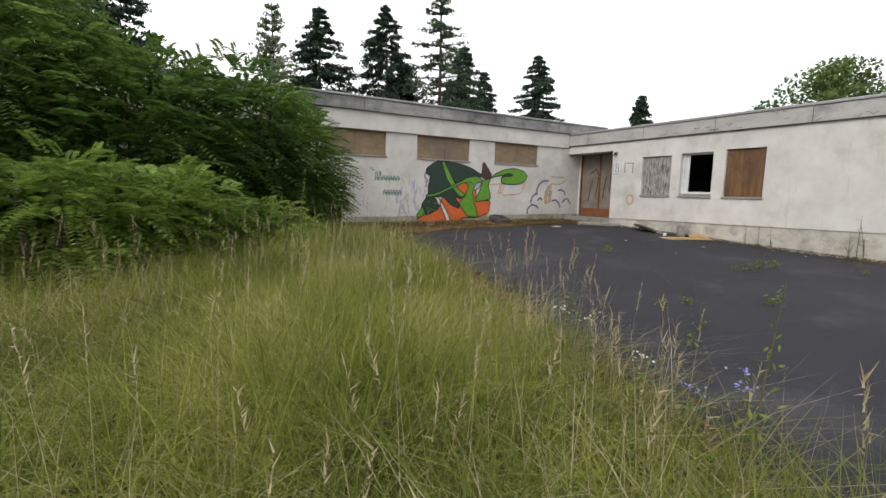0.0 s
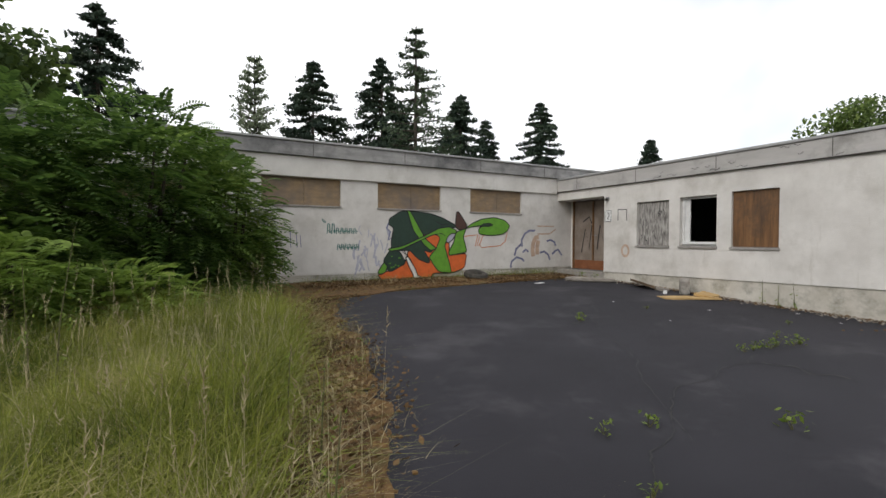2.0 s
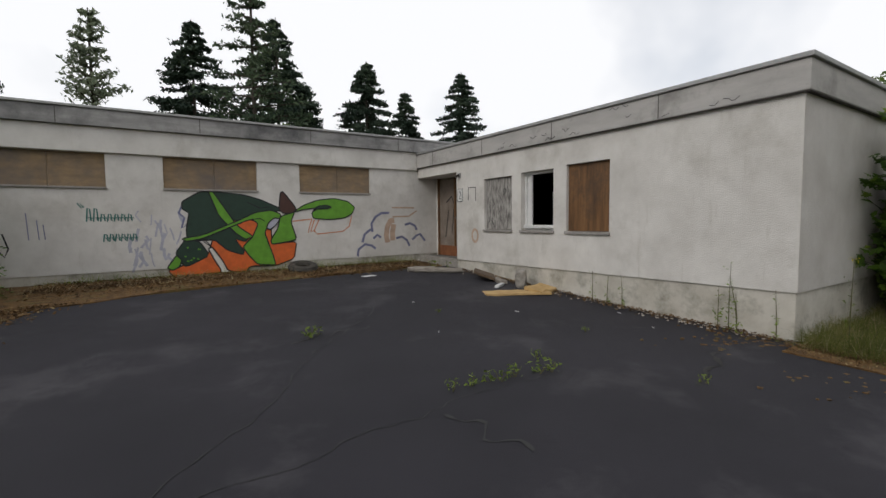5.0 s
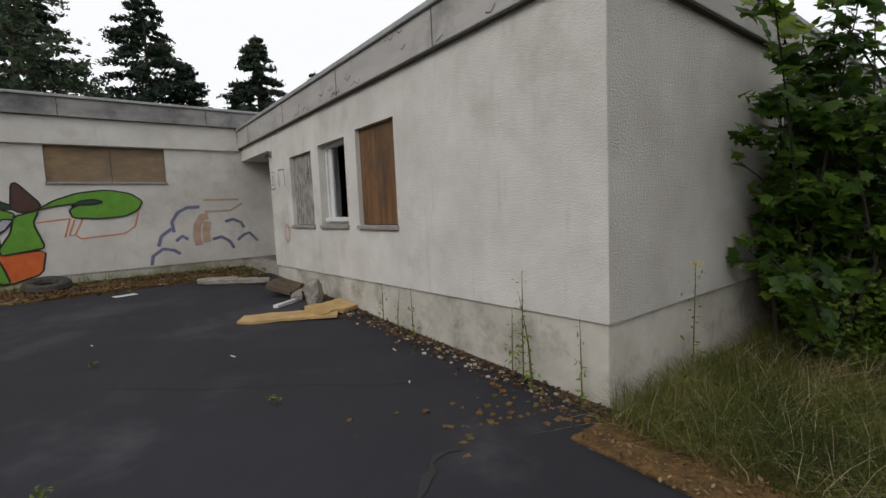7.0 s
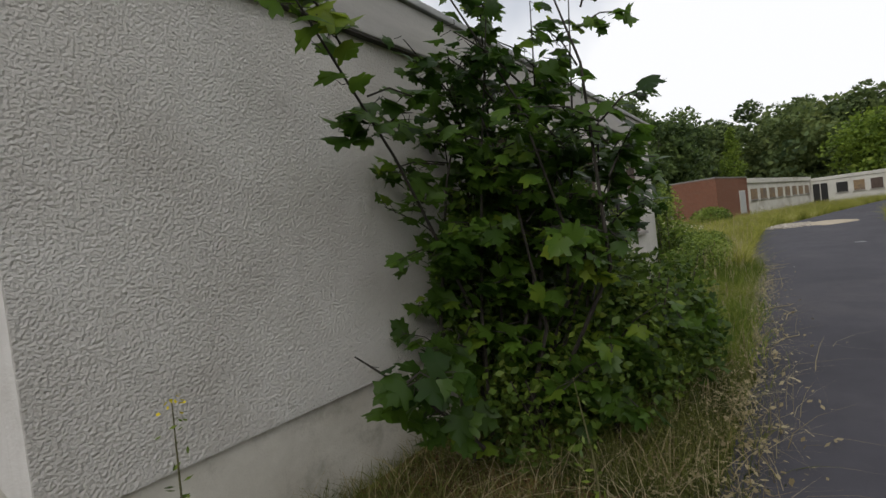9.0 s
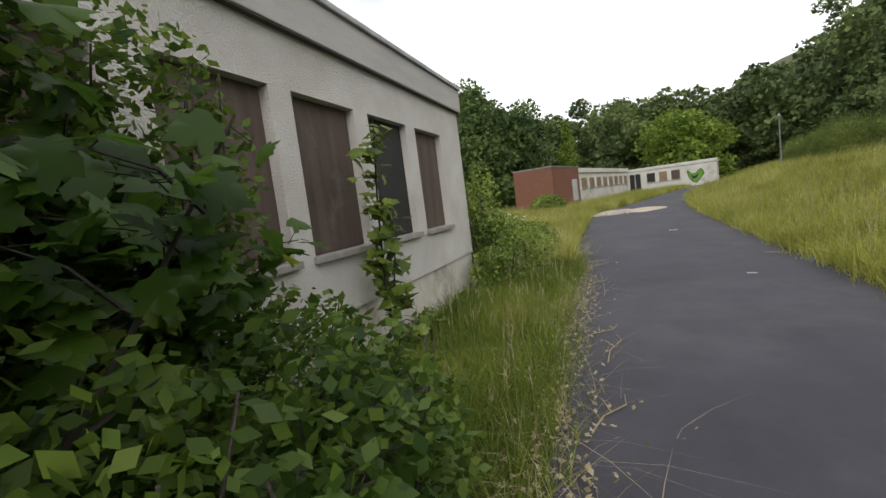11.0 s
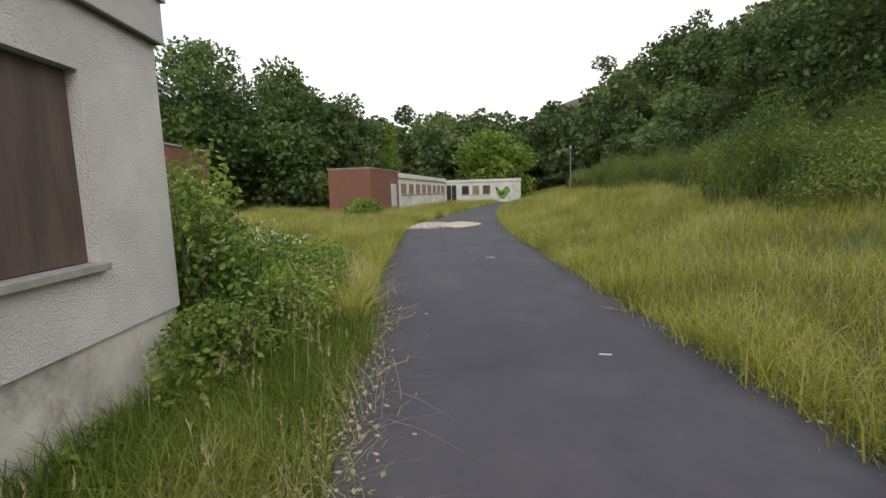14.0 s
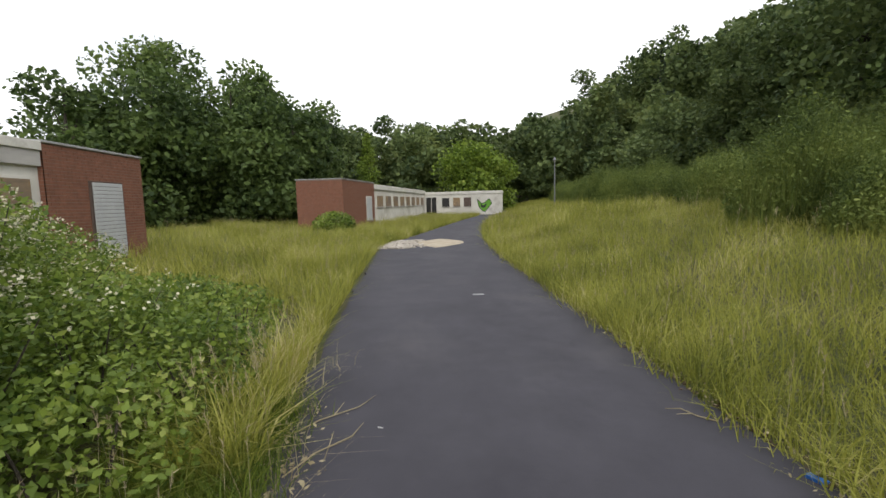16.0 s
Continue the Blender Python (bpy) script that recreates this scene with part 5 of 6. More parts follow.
rs = random.Random(21)
stem_list = []
for k in range(24):
    fx, fy = 15.0 + rs.uniform(-0.35, 1.35), 3.25 + rs.uniform(-0.28, 0.22)
    stem_list.append(((fx, fy, height(fx, fy) - 0.05), (fx + rs.uniform(-0.3, 0.45), fy + rs.uniform(-0.25, 0.2), rs.uniform(2.3, 3.3) - 0.45 * (fx - 14.8)), 9))
for tx, ty, tz in ((14.5, 3.2, 3.6), (14.9, 3.0, 3.9), (15.2, 2.8, 3.8), (15.5, 2.95, 3.5), (15.3, 2.6, 3.3), (15.9, 2.85, 2.7), (15.2, 2.45, 2.6), (15.8, 2.4, 2.4), (16.2, 2.45, 2.1)):
    stem_list.append(((15.0, 3.05, 0.4), (tx, ty, tz), 12))
maple("dense dark green maple thicket growing against the wall", stem_list, 0.115, 11, 41)
maple("slender maple stem leaning along the rendered wall", [((14.95, 3.3, 0.4), (13.30, 3.05, 3.1), 14), ((14.6, 3.3, 0.4), (13.6, 3.1, 1.4), 6)], 0.125, 9, 44)
stem_list = []
for k in range(11):
    fx, fy = 15.45 + rs.uniform(-0.45, 1.2), 2.8 + rs.uniform(-0.3, 0.3)
    stem_list.append(((fx, fy, height(fx, fy) - 0.05), (fx + rs.uniform(-0.35, 0.4), fy - rs.uniform(0.0, 0.25), rs.uniform(0.8, 1.35)), 7))
maple("low maple shoots at the thicket's foot", stem_list, 0.115, 10, 42)
maple("slender young maple before the boarded window", [((18.62, 3.36, 0.40), (18.67, 3.33, 2.60), 12), ((18.66, 3.34, 0.40), (18.74, 3.28, 1.7), 6)], 0.125, 9, 43, "weed")


def shrub(name, label, blobs, n, size, seed, mat_key="bramble", flowers=0, wall=True):
    r = np.random.default_rng(seed)
    ob = thing(name, label, "shrub")
    c, d = in_blobs(r, n, blobs, 0.35)
    keep = c[:, 2] > heights(c[:, 0], c[:, 1]) + 0.03
    if wall:
        keep &= ~((c[:, 0] < EX + 0.1) & (c[:, 1] > SY - 0.05))
    c = c[keep]
    v, f = leaves(c, size * r.uniform(0.5, 1.3, len(c)), 0.5, 0.62)
    mesh_part("foliage", array_mesh("foliage", v, f, [M[mat_key]]), ob)
    if flowers:
        top = c[r.choice(len(c), flowers * 3)]
        top = top[np.argsort(-top[:, 2])][:flowers]
        cc = np.repeat(top, 6, 0) + r.normal(size=(flowers * 6, 3)) * 0.022 + np.array([0, 0, 0.07])
        v, f = leaves(cc, 0.032, 0.8, 0.8)
        mesh_part("blossom", array_mesh("blossom", v, f, [M["petal_white"]]), ob, "small white flowers")
    feet, tips = [], []
    for b_ in blobs:
        for k in range(5):
            a = r.uniform(0, 6.28)
            feet.append((b_[0] + 0.2 * math.cos(a), b_[1] + 0.15 * math.sin(a), height(b_[0], b_[1]) - 0.05))
            tips.append((b_[0] + b_[3] * 0.8 * math.cos(a), min(b_[1] + b_[4] * 0.8 * math.sin(a), SY - 0.1 if b_[0] < EX else 99), b_[2] + b_[5] * 0.6))
    for a, b_ in zip(feet, tips):
        part("stem", stems([a], [b_], 0.012, 0.004), M["bark"], ob)
    return ob


shrub("elder_shrub", "dense small-leaved shrub climbing the wall", [(16.6, 3.3, 2.0, 0.55, 0.3, 0.8), (15.9, 3.3, 2.1, 0.6, 0.3, 0.8), (15.35, 3.3, 1.4, 0.8, 0.35, 1.1), (16.25, 3.3, 1.25, 0.8, 0.35, 1.05), (17.05, 3.25, 0.9, 0.8, 0.4, 0.6), (15.05, 2.9, 0.75, 0.7, 0.4, 0.45), (16.15, 2.85, 0.7, 0.9, 0.4, 0.4), (15.55, 2.6, 1.0, 0.7, 0.45, 0.7), (16.35, 2.45, 0.95, 0.7, 0.45, 0.6), (16.90, 2.65, 0.75, 0.5, 0.4, 0.45)], 30000, 0.06, 51, "elder")
shrub("bramble_bush", "flowering bramble thicket beside the lane", [(24.3, 5.0, 1.6, 0.9, 0.8, 0.85), (25.4, 5.7, 1.5, 1.0, 0.9, 0.8), (27.0, 6.2, 1.2, 1.1, 0.9, 0.7), (22.90, 3.9, 1.0, 0.8, 0.75, 0.8), (24.00, 3.75, 0.95, 1.1, 0.85, 0.65), (25.20, 3.95, 0.9, 1.0, 0.8, 0.5), (23.40, 4.7, 1.4, 1.0, 0.9, 1.05), (26.40, 4.3, 0.85, 0.9, 0.8, 0.4), (24.80, 4.9, 1.1, 1.2, 0.9, 0.7), (21.70, 3.2, 0.75, 0.7, 0.35, 0.4), (22.70, 2.95, 0.8, 0.9, 0.5, 0.5), (24.00, 3.0, 0.85, 0.9, 0.5, 0.45), (25.40, 3.2, 0.85, 0.8, 0.5, 0.4)], 58000, 0.056, 52, "bramble", 700)
shrub("ivy_shrub", "leafy shoots around the building corner", [(22.45, 3.55, 1.25, 0.4, 0.4, 1.25), (23.05, 4.2, 1.3, 0.6, 0.5, 1.0), (22.05, 3.4, 0.75, 0.6, 0.3, 0.35)], 5200, 0.08, 53)
shrub("low_shrub", "rounded green shrub in the meadow", [(46.5, 5.5, 1.0, 1.7, 1.2, 0.75)], 3500, 0.16, 54, "bramble", 0, False)


shrub("nettle_clump", "low green nettles at the wall foot", [(19.3, 3.38, 0.55, 0.35, 0.2, 0.28), (20.6, 3.42, 0.5, 0.3, 0.15, 0.2), (17.9, 3.4, 0.55, 0.3, 0.18, 0.25)], 900, 0.06, 55, "weed")


def broadleaf(name, label, x, y, h, rad, n, size, mat_key, seed, low=0.25, lumps=16):
    """A tree: tapered trunk, limbs, and a crown of many small leaves gathered in uneven clumps."""
    r = np.random.default_rng(seed)
    z0 = height(x, y)
    ob = thing(name, label, "tree", at=(x, y, z0))
    blobs, feet, tips = [], [], []
    for k in range(lumps):
        a, f = r.uniform(0, 6.28), r.uniform(low, 1)
        w = rad * math.sqrt(max(0.05, 1 - ((f - 0.5) / 0.62) ** 2)) * r.uniform(0.3, 0.8)
        s = rad * r.uniform(0.32, 0.55)
        p = (w * math.cos(a), w * math.sin(a), h * f - s * 0.7)
        blobs.append((*p, s, s, s * 0.85))
        feet.append((0, 0, h * max(0.12, f * 0.55)))
        tips.append(p)
    c, d = in_blobs(r, n, blobs, 0.25)
    v, f = leaves(c, size * r.uniform(0.6, 1.3, len(c)), 0.45, 0.7)
    mesh_part("crown", array_mesh("crown", v, f, [M[mat_key]]), ob)
    part("trunk", tube([(0, 0, -0.3), (0.05, 0, h * 0.3), (0, 0.1, h * 0.6), (0, 0, h * 0.85)], [h * 0.018, h * 0.015, h * 0.009, h * 0.003], 8, stems(feet, tips, h * 0.006, 0.01)), M["bark"], ob)
    return ob


def conifer(name, label, x, y, h, rad, mat_key, seed, n=26, dens=36, droop=0.25, gap=0.0, spray=0.42):
    """A tapering trunk with whorls of drooping boughs, each carrying flat sprays of needles."""
    r = np.random.default_rng(seed)
    z0 = height(x, y)
    ob = thing(name, label, "tree", at=(x, y, z0))
    bm = tube([(0, 0, -0.3), (0, 0, h * 0.5), (0, 0, h)], [h * 0.012, h * 0.008, 0.02], 7)
    cs, sz = [], []
    for k in range(n):
        f = (k + 0.5) / n
        zb = h * (0.12 + 0.87 * f)
        if r.uniform() < gap:
            continue
        for q in range(6):
            a = r.uniform(0, 6.28)
            ln = rad * (1 - f) ** 0.8 * r.uniform(0.55, 1.15) + 0.15
            e = (ln * math.cos(a), ln * math.sin(a), zb - ln * droop + 0.1 * ln)
            tube([(0, 0, zb), e], [0.035, 0.008], 3, bm)
            m = int(dens * (0.3 + ln / rad))
            u = r.uniform(0.15, 1.05, m) ** 0.8
            p = np.outer(1 - u, [0, 0, zb]) + np.outer(u, e) + r.normal(size=(m, 3)) * spray * np.array([0.52, 0.52, 0.29]) * (0.35 + ln / rad)
            cs.append(p)
    c = np.concatenate(cs)
    v, f = leaves(c, spray * r.uniform(0.5, 1.2, len(c)), 0.3, 0.42)
    mesh_part("needles", array_mesh("needles", v, f, [M[mat_key]]), ob)
    part("trunk", bm, M["bark"], ob)
    return ob


G1 = "trees behind the painted wall"
for x, y, h, rad, seed in ((8.8, 27.5, 10.8, 3.1, 61), (12.7, 27, 11.6, 3.4, 62), (17, 25.2, 9.6, 2.5, 63), (24.4, 26.6, 10.8, 3.1, 64), (-0.8, 27, 11.4, 3.9, 65),
                           (21.9, 29.8, 9.8, 2.3, 66), (14.4, 28, 8.6, 2.4, 67), (-5.2, 26, 12.2, 3.6, 68), (32, 23.5, 8.4, 1.8, 69)):
    tagged(conifer("spruce_tree", "dark spruce behind the flat-roofed building", x, y, h, rad * 1.15, "spruce", seed, 30, 170, 0.25, 0.0, 0.27), group=G1)
tagged(conifer("larch_tree", "airy grey-green larch behind the painted wall", 9.15, 14.6, 7.6, 1.9, "larch", 71, 26, 60, 0.05, 0.1, 0.15), group=G1)
tagged(conifer("birch_tree", "pale thin birch behind the building", 5.2, 21.8, 8.4, 1.7, "birch", 72, 24, 40, -0.35, 0.1, 0.22), group=G1)
for x, y, h, rad, seed in ((-3.5, 15.5, 8.0, 2.8, 73), (-7.5, 13, 9, 3.2, 74), (-6, 20, 10.5, 3.6, 75), (-1.5, 20, 7.0, 2.2, 76), (10.6, 18.5, 4.6, 0.9, 77), (-9, 7, 7.5, 2.6, 80), (-4.2, 10.2, 6.5, 2.2, 81)):
    broadleaf("broadleaf_tree", "dense green broadleaf tree beyond the building", x, y, h, rad, 9000, 0.26, "tree_mid", seed, 0.05, 26)

# trees along the meadow
for k, (x, y, h, rad) in enumerate(((53.9, 31.1, 7.4, 5.0), (57.9, 25.8, 9.8, 5.4), (62.2, 23.3, 15.6, 5.4), (68.4, 20.6, 16.2, 5.2), (74.4, 16.9, 16.2, 5.2), (54.1, 18.8, 11.7, 4.3), (59.2, 15.3, 12.9, 4.5), (64.6, 13.6, 12.9, 4.3), (51.8, 22.9, 11.0, 4.0), (54.9, 11.7, 9.1, 3.1), (59.5, 10.6, 9.7, 3.1), (69.9, 11.0, 12.3, 4.0))):
    tagged(broadleaf("broadleaf_tree", "dense dark green tree along the meadow", x, y, h, rad, 10000, 0.42, "tree_mid", 90 + k, 0.0, 30), group="trees along the meadow")
tagged(conifer("poplar_tree", "slim light green poplar behind the brick end", 85.7, 6.8, 11.3, 1.9, "tree_light", 111, 24, 40, -0.5), group="")
broadleaf("broadleaf_tree", "rounded bright green tree behind the white wing", 90, -9.4, 10.8, 6.4, 11000, 0.55, "tree_light", 112, 0.0, 30)


def wood(name, label, spots, seed, mat_key="tree_far"):
    """Many crowns massed together on a slope, in one mesh."""
    r = np.random.default_rng(seed)
    parts_ = []
    for x, y, h, rad, n, size in spots:
        z0 = height(x, y)
        blobs = []
        for k in range(10):
            a, f = r.uniform(0, 6.28), r.uniform(0.15, 1)
            w = rad * math.sqrt(max(0.05, 1 - ((f - 0.5) / 0.62) ** 2)) * r.uniform(0.2, 0.8)
            s = rad * r.uniform(0.34, 0.58)
            blobs.append((x + w * math.cos(a), y + w * math.sin(a), z0 + h * f - s * 0.7, s, s, s * 0.8))
        c, d = in_blobs(r, n, blobs, 0.5)
        parts_.append(leaves(c, size * r.uniform(0.6, 1.3, len(c)), 0.5, 0.7))
    v, f = join(parts_)
    return tagged(new(name, array_mesh(name, v, f, [M[mat_key]])), label, "woods", kind="stuff")


rw = random.Random(5)
spots = []
for k in range(190):
    x = 26 + 105 * (k + rw.random()) / 190
    d = rw.uniform(15, 62)
    near = 900 if d > 34 or x > 75 else 3000
    spots.append((x, lerp_table(x, ROAD_R) - d, rw.uniform(6, 11) * (1.0 if x > 60 else 1.3), rw.uniform(2.6, 4.2), near, 0.42 if near > 1000 else 0.8))
wood("hillside_woods", "dark mixed woods covering the hillside", spots[:190], 121)
for k in range(150):
    x = rw.uniform(52, 165)
    spots.append((x, lerp_table(x, ROAD_R) - rw.uniform(34, 100), rw.uniform(9, 14), rw.uniform(3.8, 5.6), 750, 1.0))
wood("hilltop_woods", "dark mixed woods along the hilltop", spots[190:], 123)
spots = [(rw.uniform(105, 160), rw.uniform(-58, 55), rw.uniform(14, 19), rw.uniform(4, 6), 900, 0.95) for k in range(130)]
spots += [(rw.uniform(84, 112), rw.uniform(12, 42), rw.uniform(12, 15.5), rw.uniform(4, 5.5), 900, 0.9) for k in range(34)]
for k, (x, y, h, rad) in enumerate(((33, -19, 10, 3.6), (38, -24, 13, 4.2), (44, -29, 14, 4.6), (50, -30, 13, 4.4))):
    tagged(broadleaf("broadleaf_tree", "tall dark tree on the bank above the lane", x, y, h, rad, 10000, 0.36, "tree_mid", 180 + k, 0.05, 30), group="trees on the bank")
wood("distant_woods", "dark mixed woods closing the valley", spots, 122)
for k, (x, y, h) in enumerate(((106.6, -47.8, 17), (96.0, -43.5, 14), (87.0, -40.3, 13), (116.5, -51.1, 15))):
    tagged(conifer("pine_tree", "dark pine rising above the hillside woods", x, y, h, 2.8, "spruce", 130 + k, 16, 30, -0.1, 0.1), group="pines on the hill")


def broom(x, y, h, rad, seed):
    r = np.random.default_rng(seed)
    n = int(2600 * rad)
    a, q = r.uniform(0, 6.28, n), np.sqrt(r.uniform(0, 1, n)) * rad
    px, py = x + q * np.cos(a), y + q * np.sin(a)
    pz = heights(px, py)
    lump = np.array([noise.noise((u * 1.3, w * 1.3, seed)) for u, w in zip(px, py)])
    hh = h * np.maximum(0.12, 1 - (q / (rad * 1.05)) ** 2) ** 0.6 * (1 + 0.35 * lump) * r.uniform(0.6, 1.05, n)
    v, f = blades(px, py, pz - 0.02, hh, r.uniform(0.05, 0.5, n), 0.009 * r.uniform(0.6, 1.5, n), 2)
    k_l = 3
    c = np.repeat(np.stack([px, py, pz], 1), k_l, 0)
    c[:, 2] += np.repeat(hh, k_l) * r.uniform(0.25, 1.0, n * k_l) ** 0.7
    c[:, :2] += r.normal(0, 0.10, (n * k_l, 2))
    v2, f2 = leaves(c, 0.10 * r.uniform(0.5, 1.2, n * k_l), 0.5, 0.45)
    ob = thing("broom_shrub", "tall feathery green broom shrub on the bank", "shrub", "broom on the bank")
    mesh_part("twig_mass", array_mesh("twig_mass", v, f, [M["broom"]]), ob)
    mesh_part("foliage", array_mesh("foliage", v2, f2, [M["broom"]]), ob)
    return ob


for k in range(22):
    x = 27 + 2.7 * k + rw.uniform(-0.9, 0.9)
    broom(x, lerp_table(x, ROAD_R) - rw.uniform(6.4, 9.0), rw.uniform(1.6, 3.1), rw.uniform(1.0, 1.7), 140 + k)
for k in range(16):
    x = 24 + 3.6 * k + rw.uniform(-1, 1)
    broom(x, lerp_table(x, ROAD_R) - rw.uniform(10.5, 14), rw.uniform(2.0, 3.6), rw.uniform(1.2, 2.1), 170 + k)


# ---- weeds in the asphalt and at the wall ----
def weed(x, y, h, n, seed, label="small green weed growing in an asphalt crack", mat_key="weed"):
    r = np.random.default_rng(seed)
    z0 = plain(x, y) + 0.015
    ob = thing("weed", label, "weed", "weeds in the yard")
    a = r.uniform(0, 6.28, n)
    q = r.uniform(0, h * 0.8, n)
    c = np.stack([x + q * np.cos(a), y + q * np.sin(a), z0 + r.uniform(0.02, h, n)], 1)
    v, f = leaves(c, h * 0.45 * r.uniform(0.5, 1.2, n), 0.6, 0.4)
    mesh_part("foliage", array_mesh("foliage", v, f, [M[mat_key]]), ob)
    bm = bmesh.new()
    for k in range(3):
        tube([(x, y, z0 - 0.02), tuple(c[k])], [0.005, 0.002], 4, bm)
    part("stem", bm, M["stem"], ob)


for k, (x, y, h) in enumerate(((8.70, 4.62, 0.12), (8.88, 4.60, 0.14), (9.07, 4.60, 0.16), (9.15, 4.55, 0.13), (9.32, 4.58, 0.15), (9.55, 4.52, 0.20), (9.68, 4.48, 0.14), (8.13, 6.60, 0.17), (8.22, 6.66, 0.13),
                               (5.95, 3.78, 0.15), (5.57, 3.84, 0.14), (6.82, 3.29, 0.20), (9.82, 4.8, 0.14), (4.54, 5.93, 0.14), (4.8, 6.59, 0.12), (5.2, 3.2, 0.13), (4.7, 3.0, 0.16), (10.0, 6.9, 0.09), (11.0, 5.2, 0.10), (10.6, 3.62, 0.10), (12.4, 10.3, 0.22), (12.2, 10.6, 0.25))):
    weed(x, y, h * 0.75, 22, 200 + k)


def stalk(x, y, h, seed, label, flower=None, mat_key="weed"):
    """An upright weed stalk with short leaves up its length."""
    r = np.random.default_rng(seed)
    z0 = height(x, y)
    ob = thing("weed_stalk", label, "weed")
    lx, ly = r.normal(0, 0.05, 2) * h
    bm = tube([(x, y, z0 - 0.03), (x + lx * 0.3, y + ly * 0.3, z0 + h * 0.5), (x + lx, y + ly, z0 + h)], [0.007, 0.005, 0.002], 5)
    part("stem", bm, M["stem"], ob)
    n = int(46 * h)
    f0 = r.uniform(0.05, 1.0, n)
    c = np.stack([x + lx * f0 + r.normal(0, 0.025, n), y + ly * f0 + r.normal(0, 0.025, n), z0 + h * f0], 1)
    v, f = leaves(c, 0.055 * (1.2 - 0.7 * f0), 0.7, 0.35)
    mesh_part("foliage", array_mesh("foliage", v, f, [M[mat_key]]), ob)
    if flower:
        c = np.array([x + lx, y + ly, z0 + h]) + r.normal(size=(16, 3)) * np.array([0.03, 0.03, 0.012])
        v, f = leaves(c, 0.017, 0.9, 0.8)
        mesh_part("blossom", array_mesh("blossom", v, f, [M[flower]]), ob)


for k, (x, y, h) in enumerate(((12.53, 4.32, 0.86), (12.50, 4.2, 0.7), (12.55, 4.45, 0.55), (12.54, 3.82, 0.60), (12.50, 6.3, 0.5), (12.52, 6.05, 0.45), (12.55, 5.8, 0.5), (12.48, 4.2, 0.5))):
    stalk(x, y, h, 230 + k, "thin dark weed stalk at the foot of the wall", None, "bramble")
stalk(12.93, 3.30, 0.98, 240, "yellow-flowered ragwort before the rough wall", "petal_yellow")
stalk(14.3, 2.35, 0.75, 241, "pale green horsetail-like weed by the lane")
for k, (x, y, h, fl) in enumerate(((3.03, 2.60, 0.6, "petal_white"), (3.18, 2.90, 0.55, "petal_white"), (3.13, 2.35, 0.45, "petal_white"), (3.23, 2.15, 0.35, "petal_blue"), (3.33, 2.00, 0.4, "petal_blue"), (3.28, 1.90, 0.9, None), (3.58, 3.25, 0.75, None), (3.73, 4.05, 0.7, None), (3.68, 4.75, 0.6, None), (2.28, 5.75, 1.35, None), (2.18, 5.65, 1.1, None), (3.58, 2.05, 0.4, "petal_blue"))):
    stalk(x, y, h, 250 + k, "tall wild flower at the yard's edge" if fl else "tall green weed in the meadow", fl)
seed_heads("edge_straw", "bleached flowering grasses at the yard's edge", 32, lambda r, n: ((lambda y: (np.array([lerp_table(b_, COURT_L) for b_ in y]) + r.normal(-0.08, 0.2, n), y))(r.uniform(2.2, 4.6, n))), (0.4, 0.85), "straw", 27)
grass("edge_straw", "dry tufts through the moss at the yard's edge", 2600, lambda r, n: ((lambda y: (np.array([lerp_table(b_, COURT_L) for b_ in y]) + r.normal(-0.25, 0.25, n), y))(r.uniform(2.0, 9.5, n))), (0.05, 0.28), 0.0026, "straw", 3, 1.6, 28)
# fallen twigs on the lane
for k, (x, y, ln, tn) in enumerate(((23.85, 1.90, 0.9, -46), (23.4, 1.86, 0.75, -38), (19.6, 1.75, 0.6, -40), (19.2, 1.62, 0.7, -10), (22.0, 1.80, 0.5, -35), (18.0, 1.65, 0.55, -25), (23.6, -0.8, 0.35, 40))):
    bm = tube([(-ln / 2, 0, 0.012), (-ln / 8, 0.03, 0.02), (ln / 4, -0.02, 0.018), (ln / 2, 0.05, 0.015)], [0.006, 0.005, 0.004, 0.002], 5)
    tube([(0, 0.01, 0.018), (ln / 5, 0.12, 0.03)], [0.004, 0.002], 4, bm)
    tw = part("twig", bm, M["straw"])
    tw.matrix_basis = pose(x, y, plain(x, y) + 0.012, 0, 0, tn)
    tagged(tw, "dry bleached twig lying on the lane", "twig")
grass("edge_straw", "bent dry grass hanging over the lane's edge", 800, lambda r, n: ((lambda x: (x, np.array([lerp_table(a, ROAD_L) for a in x]) + r.normal(-0.05, 0.15, n)))(r.uniform(13.5, 25, n))), (0.15, 0.45), 0.003, "straw", 3, 1.6, 22)
grass("edge_straw", "dry tufts over the moss by the wall", 1600, lambda r, n: (r.uniform(3.5, 12.4, n), r.uniform(10.9, 11.95, n)), (0.06, 0.25), 0.003, "straw", 2, 0.8, 23)
grass("wall_foot_grass", "green tufts at the foot of the painted wall", 1800, lambda r, n: (r.uniform(5.0, 12.4, n), 11.97 - np.abs(r.normal(0, 0.12, n))), (0.08, 0.3), 0.003, "grass_fresh", 2, 0.7, 24)


def litter(name, label, n, place_fn, size, seed, mat_key="litter_leaf"):
    r = np.random.default_rng(seed)
    px, py = place_fn(r, n)
    c = np.stack([px, py, np.array([plain(a, b_) for a, b_ in zip(px, py)]) + 0.045 + r.uniform(0, 0.02, n)], 1)
    v, f = leaves(c, size * r.uniform(0.5, 1.4, n), 1.2, 0.6)
    return tagged(new(name, array_mesh(name, v, f, [M[mat_key]])), label, "leaf litter", kind="stuff")


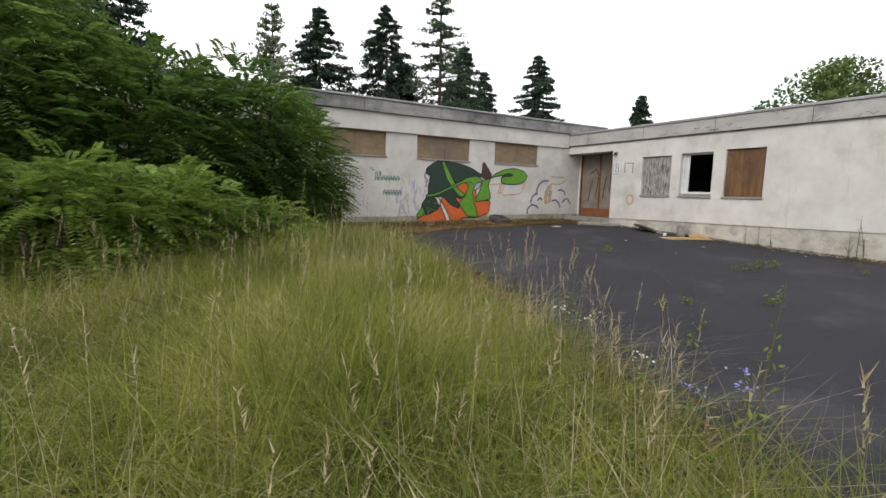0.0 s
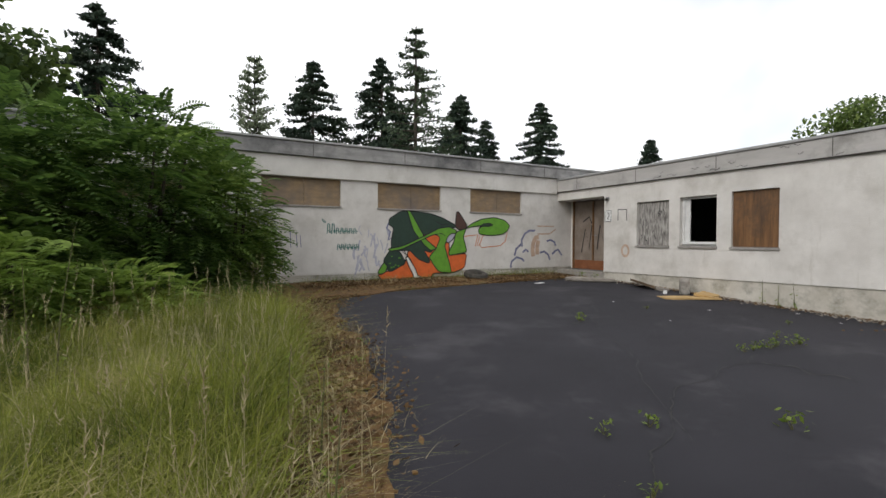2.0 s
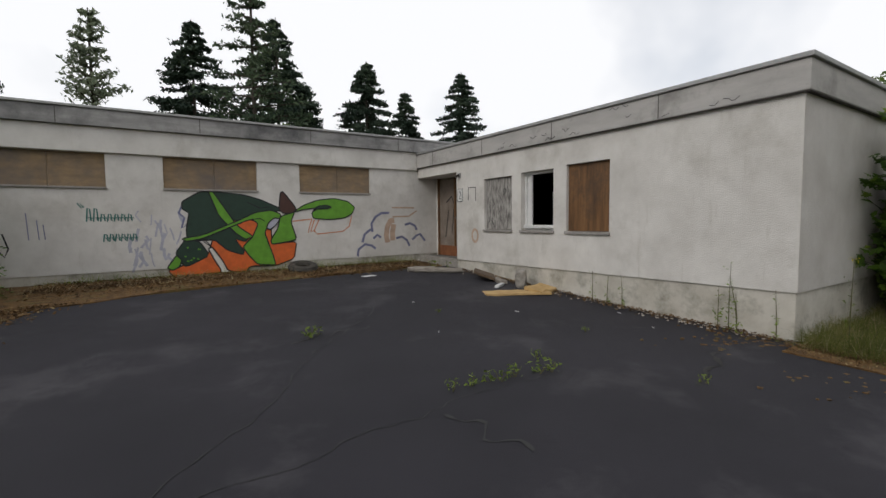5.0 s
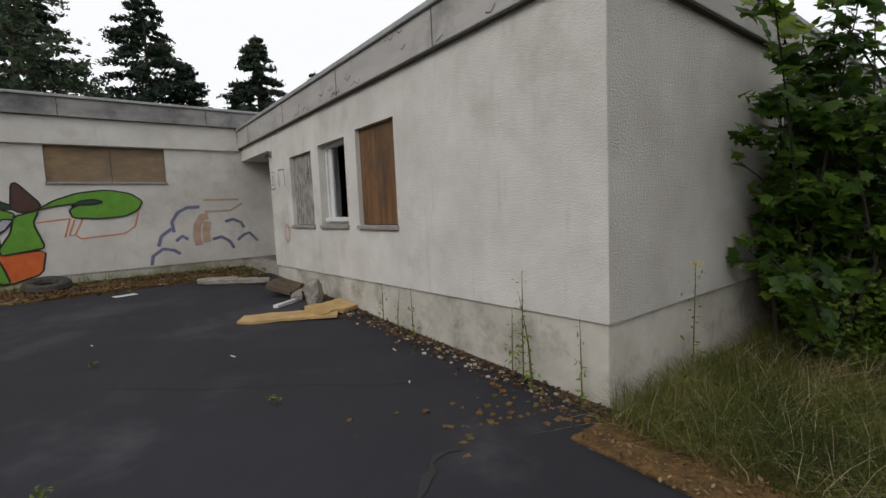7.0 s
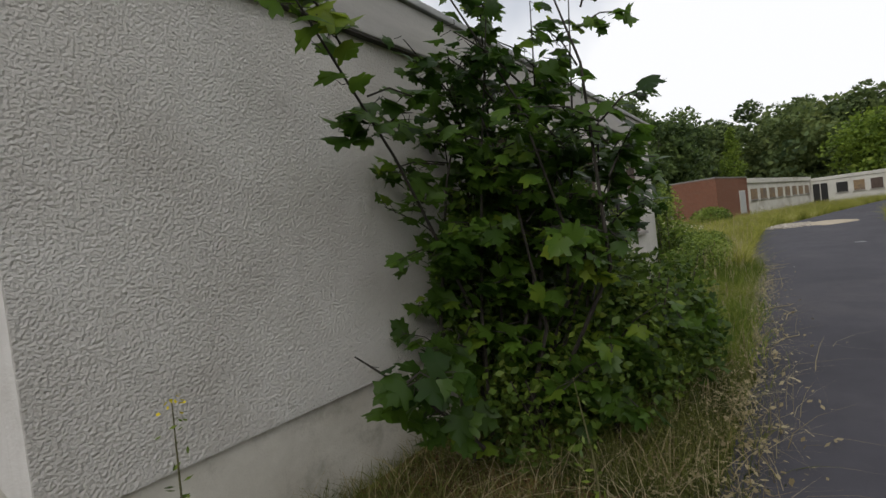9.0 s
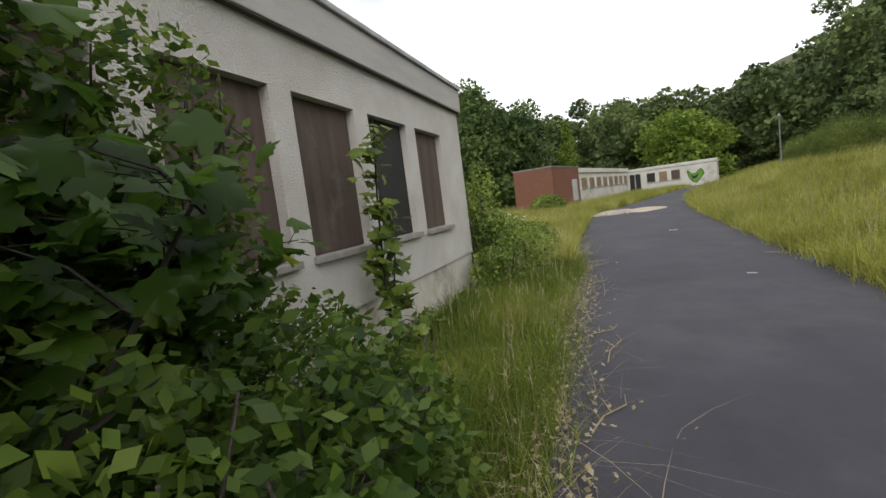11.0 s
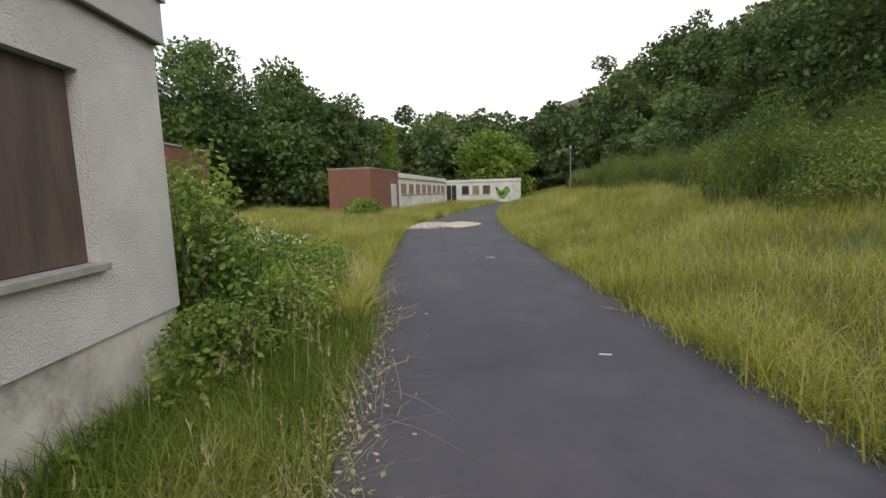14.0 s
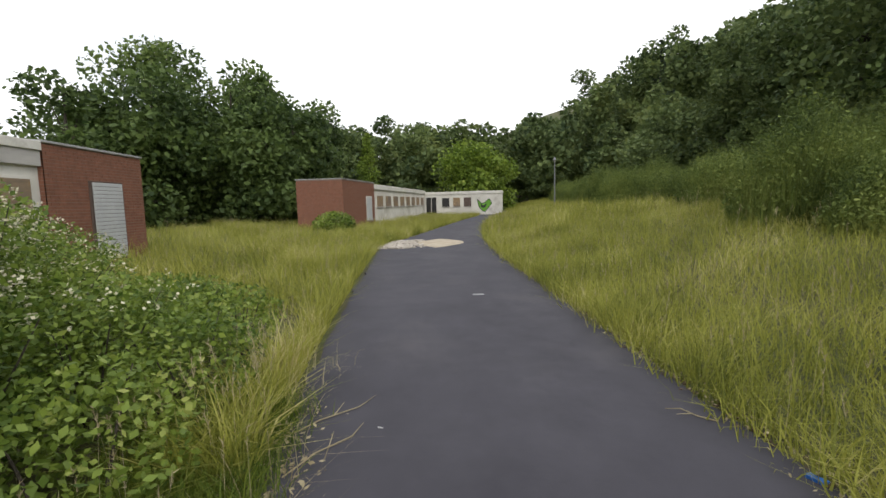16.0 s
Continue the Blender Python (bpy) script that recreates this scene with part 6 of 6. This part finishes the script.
litter("leaf_litter", "brown dead leaves along the asphalt edge", 9000, lambda r, n: ((lambda y: (np.array([lerp_table(b_, COURT_L) for b_ in y]) + r.normal(-0.25, 0.28, n), y))(r.uniform(2.0, 9.8, n))), 0.05, 301)
litter("leaf_litter", "brown dead leaves before the painted wall", 9000, lambda r, n: (r.uniform(5.0, 12.5, n), np.clip(r.normal(11.4, 0.45, n), 10.3, 11.97)), 0.05, 302)
litter("leaf_litter", "dry litter swept against the yard wall", 2200, lambda r, n: (12.6 - np.abs(r.normal(0, 0.13, n)), r.uniform(3.5, 10.0, n)), 0.035, 303)
litter("leaf_litter", "dry straw litter at the building corner", 3500, lambda r, n: ((lambda x: (x, np.array([lerp_table(a, ROAD_L) for a in x]) + r.normal(0.12, 0.22, n)))(r.uniform(12.5, 24.0, n))), 0.04, 304, "straw")
litter("leaf_litter", "dry litter along the bank's edge", 4000, lambda r, n: ((lambda x: (x, np.array([lerp_table(a, ROAD_R) for a in x]) + r.normal(-0.05, 0.10, n)))(r.uniform(14, 45, n))), 0.032, 305, "straw")


def crack(x0, y0, x1, y1, width, seed):
    """A ragged open crack, as a dark sunken line a few millimetres wide with crumbled rims."""
    r = random.Random(seed)
    bm = bmesh.new()
    n = int(math.hypot(x1 - x0, y1 - y0) / 0.06)
    nx, ny = -(y1 - y0), (x1 - x0)
    ln = math.hypot(nx, ny)
    prev = None
    for k in range(n + 1):
        f = k / n
        o = 0.22 * noise.noise((f * 4, seed, 0)) + 0.05 * noise.noise((f * 25, seed, 2))
        w = width * r.uniform(0.2, 1.2)
        x, y = x0 + (x1 - x0) * f + nx / ln * o, y0 + (y1 - y0) * f + ny / ln * o
        z = plain(x, y) + 0.0245
        cur = (bm.verts.new((x + nx / ln * w, y + ny / ln * w, z)), bm.verts.new((x - nx / ln * w, y - ny / ln * w, z)))
        if prev:
            bm.faces.new((prev[0], prev[1], cur[1], cur[0]))
        prev = cur
    tagged(part("asphalt_crack", bm, M["black"]), "thin dark crack wandering through the asphalt", "crack")


for k, (a, b_, c, d, w) in enumerate(((4.6, 2.9, 6.9, 4.2, 0.006), (6.9, 4.2, 9.8, 4.55, 0.005), (10.5, 3.6, 11.6, 3.95, 0.026), (7.9, 6.5, 8.9, 6.75, 0.014), (6.0, 3.5, 9.4, 7.7, 0.006), (10.0, 6.3, 12.0, 4.8, 0.006), (8.4, 4.3, 8.6, 3.6, 0.02))):
    crack(a, b_, c, d, w, 310 + k)
litter("leaf_litter", "brown litter over the dry strip at the corner", 4500, lambda r, n: (r.uniform(12.1, 14.6, n), r.uniform(1.95, 3.6, n)), 0.030, 306)
